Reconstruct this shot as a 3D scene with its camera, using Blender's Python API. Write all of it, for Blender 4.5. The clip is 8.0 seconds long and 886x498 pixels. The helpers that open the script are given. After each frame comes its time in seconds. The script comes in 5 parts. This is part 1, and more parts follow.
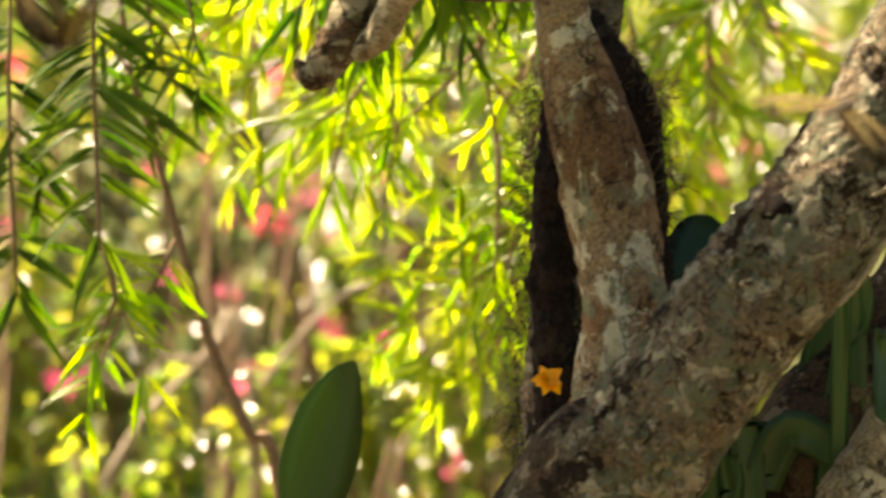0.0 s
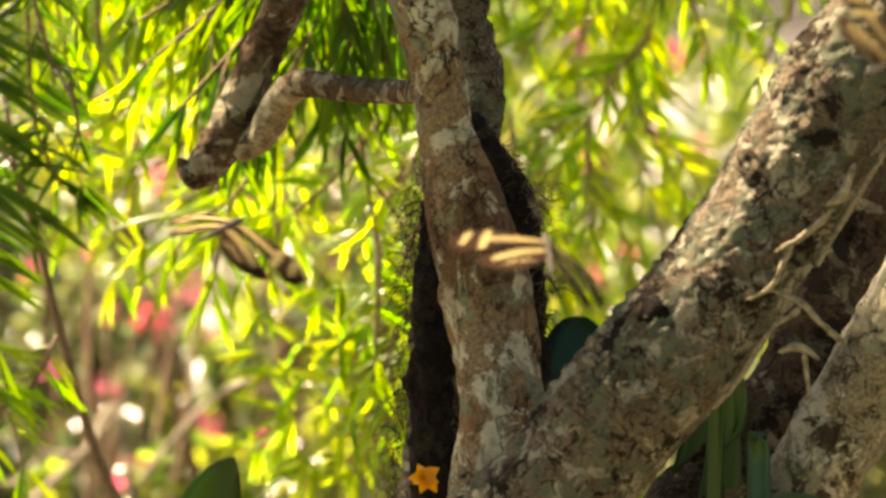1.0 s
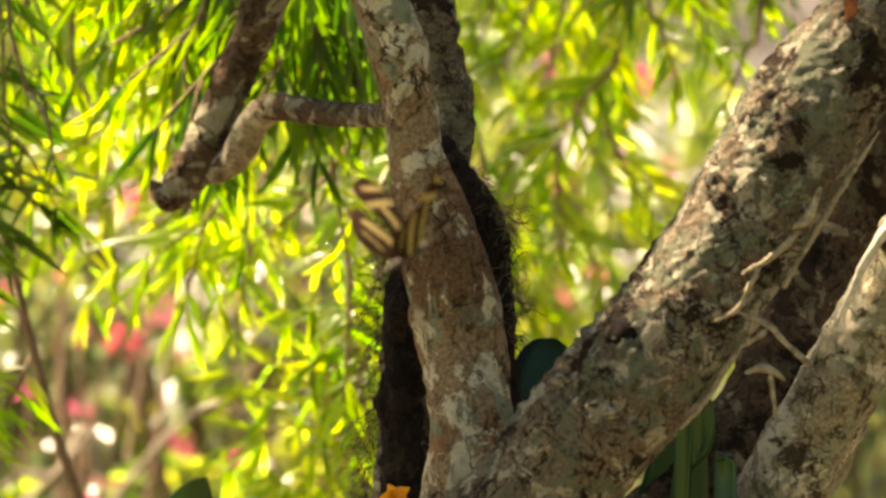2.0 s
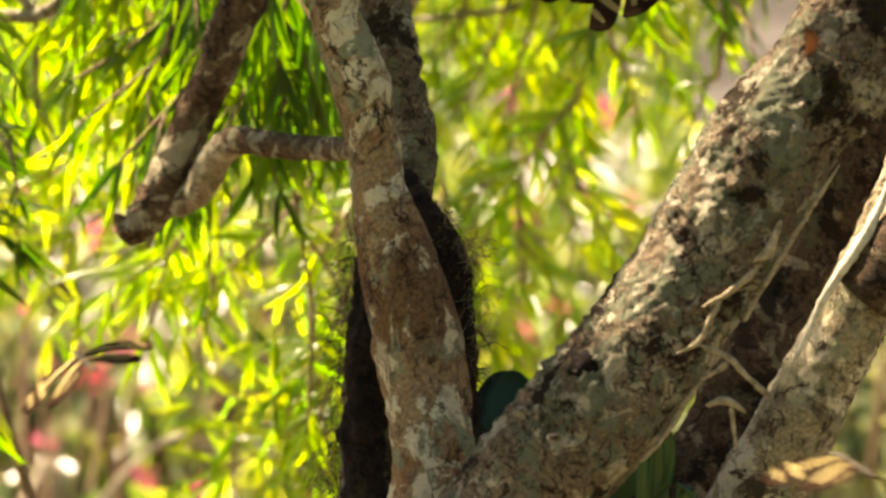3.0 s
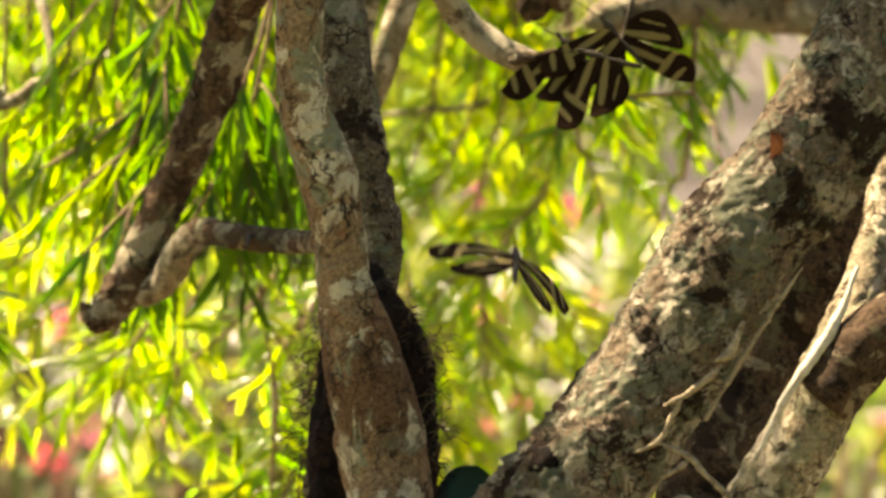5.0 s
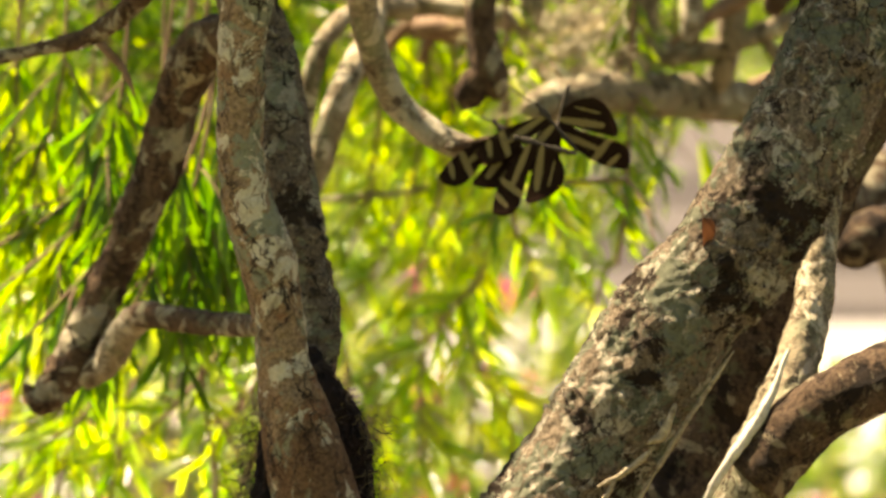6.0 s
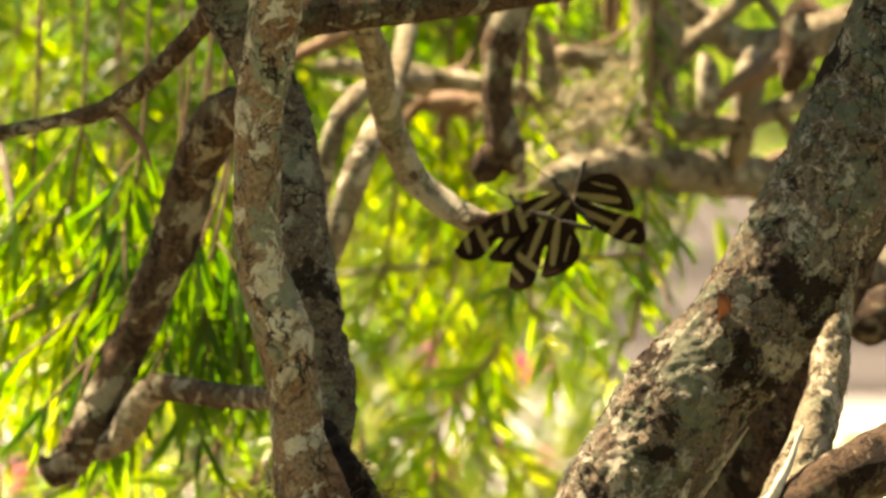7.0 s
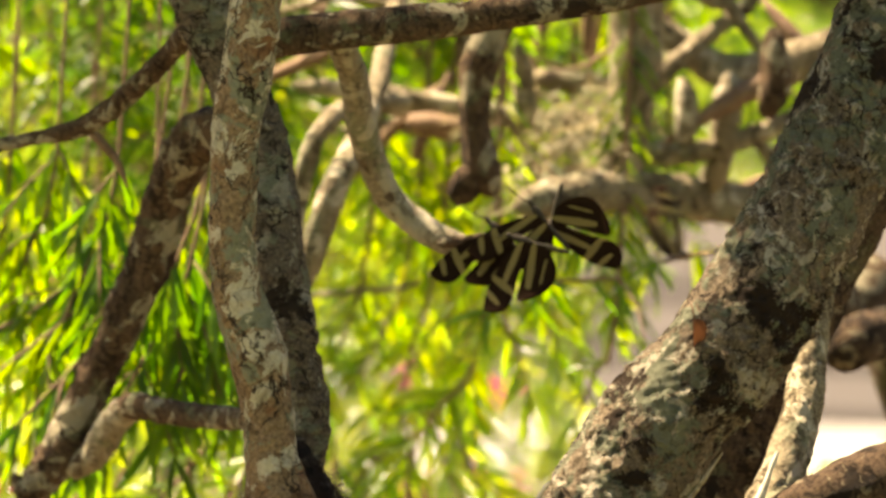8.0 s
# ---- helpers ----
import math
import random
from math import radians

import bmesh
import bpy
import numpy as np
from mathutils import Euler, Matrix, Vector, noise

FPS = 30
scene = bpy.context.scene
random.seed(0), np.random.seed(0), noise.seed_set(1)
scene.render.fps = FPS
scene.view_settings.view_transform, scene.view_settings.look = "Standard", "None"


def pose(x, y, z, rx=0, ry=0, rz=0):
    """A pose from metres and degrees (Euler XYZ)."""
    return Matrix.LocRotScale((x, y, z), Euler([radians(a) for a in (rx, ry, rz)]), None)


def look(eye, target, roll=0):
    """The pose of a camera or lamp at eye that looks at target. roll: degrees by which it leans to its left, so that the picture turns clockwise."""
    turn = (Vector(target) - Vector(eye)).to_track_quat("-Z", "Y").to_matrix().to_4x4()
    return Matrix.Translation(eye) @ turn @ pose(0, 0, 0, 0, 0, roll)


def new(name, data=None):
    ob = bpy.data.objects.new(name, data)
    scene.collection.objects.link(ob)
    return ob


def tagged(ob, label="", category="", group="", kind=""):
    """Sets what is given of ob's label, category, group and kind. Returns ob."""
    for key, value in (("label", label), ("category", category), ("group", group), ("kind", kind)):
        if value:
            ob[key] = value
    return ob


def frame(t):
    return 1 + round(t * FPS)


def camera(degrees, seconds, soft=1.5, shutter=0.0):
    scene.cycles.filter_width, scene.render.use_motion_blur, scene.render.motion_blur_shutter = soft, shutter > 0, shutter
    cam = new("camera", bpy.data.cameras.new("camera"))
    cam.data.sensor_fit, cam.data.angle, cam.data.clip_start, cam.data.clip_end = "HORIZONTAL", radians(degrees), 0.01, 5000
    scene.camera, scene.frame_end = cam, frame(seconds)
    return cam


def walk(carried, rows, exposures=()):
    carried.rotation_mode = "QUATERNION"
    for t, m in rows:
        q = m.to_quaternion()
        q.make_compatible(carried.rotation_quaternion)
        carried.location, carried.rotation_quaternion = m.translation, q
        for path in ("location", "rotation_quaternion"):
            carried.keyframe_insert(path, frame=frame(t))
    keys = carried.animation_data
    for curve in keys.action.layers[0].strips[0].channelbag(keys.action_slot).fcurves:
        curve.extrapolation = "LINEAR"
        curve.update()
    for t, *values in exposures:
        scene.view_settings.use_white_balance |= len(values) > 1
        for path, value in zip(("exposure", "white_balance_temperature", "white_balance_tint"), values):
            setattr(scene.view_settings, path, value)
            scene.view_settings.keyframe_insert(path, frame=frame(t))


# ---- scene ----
cam = camera(5.20, 8.0, soft=2.8, shutter=0.25)
cam.data.dof.use_dof = True
cam.data.dof.focus_distance = 5.5
cam.data.dof.aperture_fstop = 13.5
walk(cam, [
    (0.0, look((0.0000, 0.1608, 1.5888), (-0.1019, 5.4795, 1.1160), -1.35)),
    (0.2, look((0.0000, 0.1494, 1.5896), (-0.0778, 5.4805, 1.1286), -1.23)),
    (0.5, look((0.0000, 0.1302, 1.5909), (-0.0612, 5.4818, 1.1472), -1.05)),
    (0.7, look((0.0000, 0.1207, 1.5916), (-0.0513, 5.4827, 1.1599), -0.87)),
    (1.0, look((0.0000, 0.1039, 1.5927), (-0.0348, 5.4833, 1.1696), -0.60)),
    (1.2, look((0.0000, 0.0917, 1.5936), (-0.0289, 5.4839, 1.1773), -0.60)),
    (2.3, look((0.0000, 0.0273, 1.5981), (-0.0149, 5.4844, 1.1855), -0.52)),
    (2.5, look((0.0000, 0.0186, 1.5987), (-0.0124, 5.4849, 1.1914), -0.52)),
    (3.0, look((0.0000, 0.0191, 1.5987), (0.0031, 5.4855, 1.2000), -0.48)),
    (3.5, look((0.0000, 0.0055, 1.5996), (-0.0001, 5.4852, 1.1965), -0.22)),
    (4.0, look((0.0000, -0.0110, 1.6008), (0.0013, 5.4855, 1.2008), -0.25)),
    (4.5, look((0.0000, 0.0000, 1.6000), (0.0000, 5.4866, 1.2163), 0.00)),
    (4.6, look((0.0000, 0.0000, 1.6000), (0.0102, 5.4878, 1.2332), 0.12)),
    (4.7, look((0.0000, 0.0000, 1.6000), (0.0120, 5.4883, 1.2399), 0.25)),
    (4.8, look((0.0000, -0.0027, 1.6002), (0.0148, 5.4887, 1.2460), 0.37)),
    (4.9, look((0.0000, -0.0055, 1.6004), (0.0185, 5.4890, 1.2509), 0.50)),
    (5.0, look((0.0000, -0.0110, 1.6008), (0.0230, 5.4892, 1.2534), 0.61)),
    (5.2, look((0.0000, -0.0276, 1.6019), (0.0468, 5.4900, 1.2655), 0.95)),
    (6.3, look((0.0000, -0.1177, 1.6082), (0.0607, 5.4932, 1.3110), 0.72)),
    (6.5, look((0.0000, -0.1177, 1.6082), (0.0571, 5.4937, 1.3183), 0.78)),
    (7.0, look((0.0000, -0.1148, 1.6080), (0.0484, 5.4955, 1.3442), 1.07)),
    (7.5, look((0.0000, -0.1063, 1.6074), (0.0543, 5.4964, 1.3567), 1.44)),
    (8.0, look((0.0000, -0.1006, 1.6070), (0.0621, 5.4964, 1.3571), 1.71)),
], exposures=((0.0, 2.48, 9300, 17), (8.0, 2.48, 9300, 17)))

# ---- light ----
SUN = Vector((-0.46, 0.24, 0.855)).normalized()
world = bpy.data.worlds.new("sky")
scene.world = world
world.use_nodes = True
sky = world.node_tree.nodes.new("ShaderNodeTexSky")
sky.sky_type = "NISHITA"
sky.sun_disc = False
sky.sun_elevation = math.asin(SUN.z)
sky.sun_rotation = math.atan2(SUN.x, SUN.y)
world.node_tree.links.new(sky.outputs[0], world.node_tree.nodes["Background"].inputs[0])
world.node_tree.nodes["Background"].inputs[1].default_value = 0.042
sun = new("sun", bpy.data.lights.new("sun", "SUN"))
sun.data.energy = 5.0
sun.data.angle = radians(0.55)
sun.data.color = (1.0, 0.93, 0.80)
sun.matrix_world = look(SUN * 20, (0, 0, 0))


# ---- materials ----
def material(name, rough=0.8, spec=0.3):
    m = bpy.data.materials.new(name)
    m.use_nodes = True
    b = m.node_tree.nodes["Principled BSDF"]
    b.inputs["Roughness"].default_value = rough
    b.inputs["Specular IOR Level"].default_value = spec
    return m, m.node_tree, b


def node(tree, kind, **values):
    n = tree.nodes.new(kind)
    for key, value in values.items():
        n.inputs[key.replace("_", " ")].default_value = value
    return n


def ramp(tree, source, stops):
    n = tree.nodes.new("ShaderNodeValToRGB")
    while len(n.color_ramp.elements) < len(stops):
        n.color_ramp.elements.new(0.5)
    for e, (p, c) in zip(n.color_ramp.elements, stops):
        e.position, e.color = p, (*c, 1) if len(c) == 3 else c
    tree.links.new(source, n.inputs[0])
    return n.outputs[0]


def mixed(tree, factor, a, b):
    n = tree.nodes.new("ShaderNodeMix")
    n.data_type = "RGBA"
    tree.links.new(factor, n.inputs[0])
    for value, slot in ((a, n.inputs[6]), (b, n.inputs[7])):
        if isinstance(value, tuple):
            slot.default_value = (*value, 1)
        else:
            tree.links.new(value, slot)
    return n.outputs[2]


def patches(tree, coords, scale, low, high, detail=8.0, rough=0.6, warp=0.0):
    """0 to 1: islands of noise with a fairly sharp rim."""
    n = node(tree, "ShaderNodeTexNoise", Scale=scale, Detail=detail, Roughness=rough, Distortion=warp)
    tree.links.new(coords, n.inputs["Vector"])
    return ramp(tree, n.outputs["Fac"], [(low, (0, 0, 0)), (high, (1, 1, 1))])


def bumped(tree, b, source, strength, distance):
    n = node(tree, "ShaderNodeBump", Strength=strength, Distance=distance)
    tree.links.new(source, n.inputs["Height"])
    tree.links.new(n.outputs[0], b.inputs["Normal"])


def moved(tree, coords, offset, scale=(1, 1, 1)):
    n = tree.nodes.new("ShaderNodeMapping")
    n.inputs["Location"].default_value = offset
    n.inputs["Scale"].default_value = scale
    tree.links.new(coords, n.inputs["Vector"])
    return n.outputs[0]


def bark(name, under, dark, pale, green, pale_low=0.5, green_low=0.52, dark_low=0.58, size=1.0, dark_size=1.0, seed=0.0, relief=1.0, rust=None, zone=None, stretch=0.6, flakes=0.0):
    m, tree, b = material(name, 0.9, 0.15)
    co = moved(tree, tree.nodes.new("ShaderNodeTexCoord").outputs["Object"], (seed, seed * 0.7, seed * 1.3))
    fine = node(tree, "ShaderNodeTexNoise", Scale=420.0, Detail=5.0, Roughness=0.65)
    tree.links.new(co, fine.inputs["Vector"])
    grain = ramp(tree, fine.outputs["Fac"], [(0.3, tuple(c * 0.55 for c in under)), (0.7, tuple(c * 1.35 for c in under))])
    col = grain
    if rust:
        col = mixed(tree, patches(tree, moved(tree, co, (3, 1, 4)), 22 * size, 0.57, 0.66), col, rust)
    col = mixed(tree, patches(tree, moved(tree, co, (1, 5, 2)), 30 * size, green_low, green_low + 0.02, 9, 0.66, 0.5), col, green)
    spot = patches(tree, moved(tree, co, (7, 2, 9)), 38 * size, pale_low, pale_low + 0.02, 9, 0.66, 0.7)
    col = mixed(tree, spot, col, pale)
    col = mixed(tree, patches(tree, moved(tree, co, (4, 8, 6)), 34 * size * dark_size, dark_low, dark_low + 0.035, 10, 0.72, 0.4), col, dark)
    if zone:
        # a smooth brown stretch where the outer bark has come away
        low, high, tone = zone
        parts = tree.nodes.new("ShaderNodeSeparateXYZ")
        tree.links.new(tree.nodes.new("ShaderNodeTexCoord").outputs["Object"], parts.inputs[0])
        wave = node(tree, "ShaderNodeTexNoise", Scale=45.0, Detail=5.0)
        tree.links.new(co, wave.inputs["Vector"])
        shift = tree.nodes.new("ShaderNodeMath")
        shift.operation = "MULTIPLY_ADD"
        shift.inputs[1].default_value = 0.06
        tree.links.new(wave.outputs["Fac"], shift.inputs[0])
        tree.links.new(parts.outputs[2], shift.inputs[2])
        span = tree.nodes.new("ShaderNodeMapRange")
        span.inputs["From Min"].default_value = low
        span.inputs["From Max"].default_value = high
        tree.links.new(shift.outputs[0], span.inputs["Value"])
        mask = ramp(tree, span.outputs[0], [(0.0, (0, 0, 0)), (0.22, (1, 1, 1)), (0.78, (1, 1, 1)), (1.0, (0, 0, 0))])
        worn = patches(tree, moved(tree, co, (2, 6, 3), (1, 1, 0.45)), 60.0, 0.40, 0.47, 9, 0.7, 0.5)
        both = tree.nodes.new("ShaderNodeMath")
        both.operation = "MULTIPLY"
        tree.links.new(mask, both.inputs[0])
        tree.links.new(worn, both.inputs[1])
        flesh = ramp(tree, fine.outputs["Fac"], [(0.3, tuple(c * 0.6 for c in tone)), (0.7, tuple(c * 1.4 for c in tone))])
        col = mixed(tree, both.outputs[0], col, flesh)
    if flakes:
        # thin dark rims of bark scales
        bent = node(tree, "ShaderNodeTexNoise", Scale=70.0, Detail=4.0)
        tree.links.new(co, bent.inputs["Vector"])
        wavy = tree.nodes.new("ShaderNodeMix")
        wavy.data_type = "RGBA"
        wavy.inputs[0].default_value = 0.025
        tree.links.new(moved(tree, co, (0, 0, 0), (1, 1, 0.55)), wavy.inputs[6])
        tree.links.new(bent.outputs["Color"], wavy.inputs[7])
        cell = tree.nodes.new("ShaderNodeTexVoronoi")
        cell.feature = "DISTANCE_TO_EDGE"
        cell.inputs["Scale"].default_value = flakes
        tree.links.new(wavy.outputs[2], cell.inputs["Vector"])
        rim = ramp(tree, cell.outputs["Distance"], [(0.015, (1, 1, 1)), (0.05, (0, 0, 0))])
        here = patches(tree, moved(tree, co, (8, 3, 1)), 40.0, 0.46, 0.56)
        both = tree.nodes.new("ShaderNodeMath")
        both.operation = "MULTIPLY"
        tree.links.new(rim, both.inputs[0])
        tree.links.new(here, both.inputs[1])
        col = mixed(tree, both.outputs[0], col, dark)
    crack = node(tree, "ShaderNodeTexNoise", Scale=95.0 * size, Detail=10.0, Roughness=0.7, Distortion=1.2)
    tree.links.new(moved(tree, co, (0, 0, 0), (1, 1, stretch)), crack.inputs["Vector"])
    lines = ramp(tree, crack.outputs["Fac"], [(0.36, (0.35, 0.30, 0.26)), (0.47, (1, 1, 1))])
    mul = tree.nodes.new("ShaderNodeMix")
    mul.data_type, mul.blend_type = "RGBA", "MULTIPLY"
    mul.inputs[0].default_value = 0.8
    tree.links.new(col, mul.inputs[6])
    tree.links.new(lines, mul.inputs[7])
    mot = ramp(tree, fine.outputs["Fac"], [(0.25, (0.72, 0.72, 0.72)), (0.75, (1.15, 1.15, 1.15))])
    mul2 = tree.nodes.new("ShaderNodeMix")
    mul2.data_type, mul2.blend_type = "RGBA", "MULTIPLY"
    mul2.inputs[0].default_value = 1.0
    tree.links.new(mul.outputs[2], mul2.inputs[6])
    tree.links.new(mot, mul2.inputs[7])
    tree.links.new(mul2.outputs[2], b.inputs["Base Color"])
    mid = node(tree, "ShaderNodeTexNoise", Scale=150.0, Detail=8.0, Roughness=0.75)
    tree.links.new(co, mid.inputs["Vector"])
    add = tree.nodes.new("ShaderNodeMath")
    add.operation = "ADD"
    tree.links.new(mid.outputs["Fac"], add.inputs[0])
    tree.links.new(lines, add.inputs[1])
    bumped(tree, b, add.outputs[0], min(1.0, 0.7 * relief), 0.006 * relief)
    return m


def leaf_material(name, top, glow, rough=0.35, spread=0.25, share=0.55):
    """A leaf that reflects its own green and lets warm light through."""
    m, tree, b = material(name, rough, 0.5)
    geo = tree.nodes.new("ShaderNodeNewGeometry")
    vary = ramp(tree, geo.outputs["Random Per Island"], [(0.0, tuple(c * (1 - spread) for c in top)), (1.0, tuple(c * (1 + spread) for c in top))])
    tree.links.new(vary, b.inputs["Base Color"])
    thin = tree.nodes.new("ShaderNodeBsdfTranslucent")
    warm = ramp(tree, geo.outputs["Random Per Island"], [(0.0, (glow[0] * 0.46, glow[1] * 0.80, glow[2])), (0.6, glow), (1.0, (min(1, glow[0] * 1.25), glow[1] * 1.03, glow[2]))])
    tree.links.new(warm, thin.inputs["Color"])
    mix = tree.nodes.new("ShaderNodeMixShader")
    mix.inputs[0].default_value = share
    tree.links.new(b.outputs[0], mix.inputs[1])
    tree.links.new(thin.outputs[0], mix.inputs[2])
    tree.links.new(mix.outputs[0], tree.nodes["Material Output"].inputs["Surface"])
    return m


def speckled(name, a, b_col, scale, rough=0.8, relief=0.2, distance=0.002, spec=0.3):
    m, tree, b = material(name, rough, spec)
    co = tree.nodes.new("ShaderNodeTexCoord").outputs["Object"]
    n = node(tree, "ShaderNodeTexNoise", Scale=scale, Detail=8.0, Roughness=0.65)
    tree.links.new(co, n.inputs["Vector"])
    tree.links.new(ramp(tree, n.outputs["Fac"], [(0.32, a), (0.68, b_col)]), b.inputs["Base Color"])
    if relief:
        bumped(tree, b, n.outputs["Fac"], relief, distance)
    return m


LIMB_BARK = bark("lichen crusted bark", (0.255, 0.20, 0.136), (0.035, 0.022, 0.013), (0.50, 0.46, 0.35), (0.20, 0.215, 0.145), 0.548, 0.50, 0.543, 1.5, 0.5, 0.0, 2.0, stretch=0.8, flakes=70.0)
STEM_BARK = bark("smooth lichened bark", (0.24, 0.166, 0.094), (0.035, 0.024, 0.015), (0.48, 0.44, 0.31), (0.20, 0.21, 0.135), 0.53, 0.53, 0.60, 1.05, 0.75, 3.3, 1.0, (0.21, 0.105, 0.048), (1.170, 1.245, (0.125, 0.073, 0.038)), flakes=62.0)
DARK_BARK = bark("dark furrowed bark", (0.20, 0.165, 0.118), (0.040, 0.030, 0.020), (0.38, 0.36, 0.27), (0.235, 0.25, 0.17), 0.54, 0.53, 0.565, 1.0, 0.9, 6.1, 1.4, stretch=3.2, flakes=55.0)
ROOT_MAT = bark("matted root and moss", (0.032, 0.020, 0.015), (0.012, 0.008, 0.007), (0.10, 0.08, 0.06), (0.05, 0.04, 0.024), 0.63, 0.60, 0.50, 1.4, 1.2, 6.1, 1.6)
BRANCH_BARK = bark("brown branch bark", (0.12, 0.078, 0.046), (0.036, 0.023, 0.014), (0.34, 0.31, 0.215), (0.13, 0.125, 0.07), 0.535, 0.56, 0.55, 1.0, 0.75, 9.4, 1.2, flakes=75.0)
PALE_BARK = bark("pale grey bark", (0.31, 0.26, 0.17), (0.075, 0.055, 0.034), (0.56, 0.51, 0.38), (0.28, 0.275, 0.18), 0.535, 0.54, 0.565, 0.9, 1.0, 12.2, 1.2, flakes=60.0)
ELBOW_BARK = bark("bare pale wood", (0.24, 0.205, 0.14), (0.08, 0.055, 0.035), (0.36, 0.33, 0.24), (0.18, 0.18, 0.11), 0.50, 0.57, 0.60, 0.9, 1.0, 21.3, 0.8)
BROWN_BARK = bark("deep brown scaly bark", (0.115, 0.075, 0.046), (0.028, 0.018, 0.011), (0.30, 0.25, 0.165), (0.14, 0.125, 0.07), 0.56, 0.57, 0.52, 1.1, 1.0, 15.7, 1.4)
# whitish tone that paints sunlight on the pale trunk's edge
LIT_EDGE = speckled("whitish sunlit edge tone", (0.30, 0.28, 0.21), (0.62, 0.60, 0.50), 150.0, 0.75, 0.4)
TWIG_BARK = speckled("thin brown twig", (0.10, 0.06, 0.035), (0.20, 0.13, 0.08), 160.0)
DEAD_WOOD = speckled("bleached dead wood", (0.13, 0.10, 0.07), (0.33, 0.28, 0.215), 60.0)
ROOT_SKIN = speckled("pale root skin", (0.09, 0.07, 0.042), (0.33, 0.28, 0.185), 210.0, 0.9, 0.8)
MOSS = leaf_material("hanging moss", (0.085, 0.068, 0.030), (0.22, 0.17, 0.06), 0.6, 0.9, 0.25)
LICHEN = leaf_material("pale hanging lichen", (0.26, 0.235, 0.15), (0.36, 0.32, 0.18), 0.85, 0.4, 0.3)
ROOT_FUR = speckled("dark root fibre", (0.010, 0.006, 0.005), (0.032, 0.02, 0.014), 300.0)
# one leaf in several tones: the darker copies have shade put into their colour
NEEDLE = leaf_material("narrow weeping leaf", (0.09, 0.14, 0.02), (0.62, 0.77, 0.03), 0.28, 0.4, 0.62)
NEEDLE_SHADE = leaf_material("weeping leaf in shade tone", (0.030, 0.060, 0.014), (0.16, 0.30, 0.010), 0.5, 0.4, 0.42)
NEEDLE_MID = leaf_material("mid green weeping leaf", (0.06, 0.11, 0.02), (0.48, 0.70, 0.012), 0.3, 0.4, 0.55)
NEEDLE_DARK = leaf_material("shade-darkened weeping leaf", (0.028, 0.068, 0.014), (0.22, 0.44, 0.012), 0.33, 0.35, 0.45)
SHRUB_LEAF = leaf_material("glossy shrub leaf", (0.07, 0.105, 0.03), (0.74, 0.86, 0.08), 0.24, 0.6, 0.38)
SHRUB_PALE = leaf_material("pale glossy shrub leaf", (0.13, 0.15, 0.08), (0.55, 0.60, 0.22), 0.22, 0.6, 0.30)
HEDGE_LEAF = leaf_material("hedge leaf", (0.10, 0.15, 0.05), (0.55, 0.78, 0.05), 0.20, 0.5, 0.42)
for m, gloss, rough in ((NEEDLE, 0.4, 0.32), (NEEDLE_MID, 0.4, 0.32), (NEEDLE_SHADE, 0.12, 0.45), (NEEDLE_DARK, 0.2, 0.36)):
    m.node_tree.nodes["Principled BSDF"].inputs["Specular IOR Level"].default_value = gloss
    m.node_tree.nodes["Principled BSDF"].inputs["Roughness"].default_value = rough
for m in (SHRUB_LEAF, SHRUB_PALE, HEDGE_LEAF):
    m.node_tree.nodes["Principled BSDF"].inputs["Specular IOR Level"].default_value = 0.8
PADDLE = leaf_material("mid green paddle leaf", (0.030, 0.070, 0.010), (0.12, 0.23, 0.010), 0.6, 0.08, 0.35)
STRAP = leaf_material("dark strap leaf", (0.025, 0.075, 0.02), (0.06, 0.16, 0.01), 0.38, 0.1, 0.22)
TEAL = leaf_material("blue green leaf", (0.014, 0.05, 0.036), (0.02, 0.07, 0.04), 0.62, 0.05, 0.15)
TEAL.node_tree.nodes["Principled BSDF"].inputs["Specular IOR Level"].default_value = 0.15
PETAL = leaf_material("pink petal", (0.70, 0.11, 0.24), (0.86, 0.17, 0.30), 0.5, 0.2, 0.45)
PETAL_RED = leaf_material("coral petal", (0.66, 0.06, 0.12), (0.82, 0.11, 0.16), 0.5, 0.2, 0.45)
ORANGE = leaf_material("orange yellow petal", (0.80, 0.36, 0.01), (0.95, 0.45, 0.01), 0.4, 0.1, 0.45)
WING_BLACK = leaf_material("brown black wing scales", (0.026, 0.014, 0.008), (0.050, 0.024, 0.010), 0.85, 0.1, 0.25)
WING_BLACK.node_tree.nodes["Principled BSDF"].inputs["Specular IOR Level"].default_value = 0.03
WING_YELLOW = leaf_material("pale yellow wing band", (0.27, 0.205, 0.065), (0.27, 0.20, 0.06), 0.75, 0.05, 0.3)
BODY = speckled("striped insect body", (0.015, 0.012, 0.01), (0.06, 0.05, 0.03), 900.0)
DEAD_LEAF = leaf_material("rust dead leaf", (0.075, 0.028, 0.012), (0.08, 0.03, 0.012), 0.95, 0.1, 0.3)
PAVING = speckled("sunlit pale concrete", (0.32, 0.31, 0.29), (0.42, 0.41, 0.39), 3.0, 0.8, 0.1)
# stone colours lowered in place of tree shade over the terrace
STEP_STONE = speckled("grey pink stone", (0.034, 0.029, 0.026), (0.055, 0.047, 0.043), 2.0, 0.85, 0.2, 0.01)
SOIL = speckled("dry leaf mulch", (0.05, 0.035, 0.02), (0.16, 0.11, 0.07), 9.0, 0.95, 0.6, 0.02)
GRASS_GROUND = speckled("green ground cover", (0.05, 0.08, 0.02), (0.12, 0.15, 0.04), 1.5, 0.95, 0.6, 0.05)


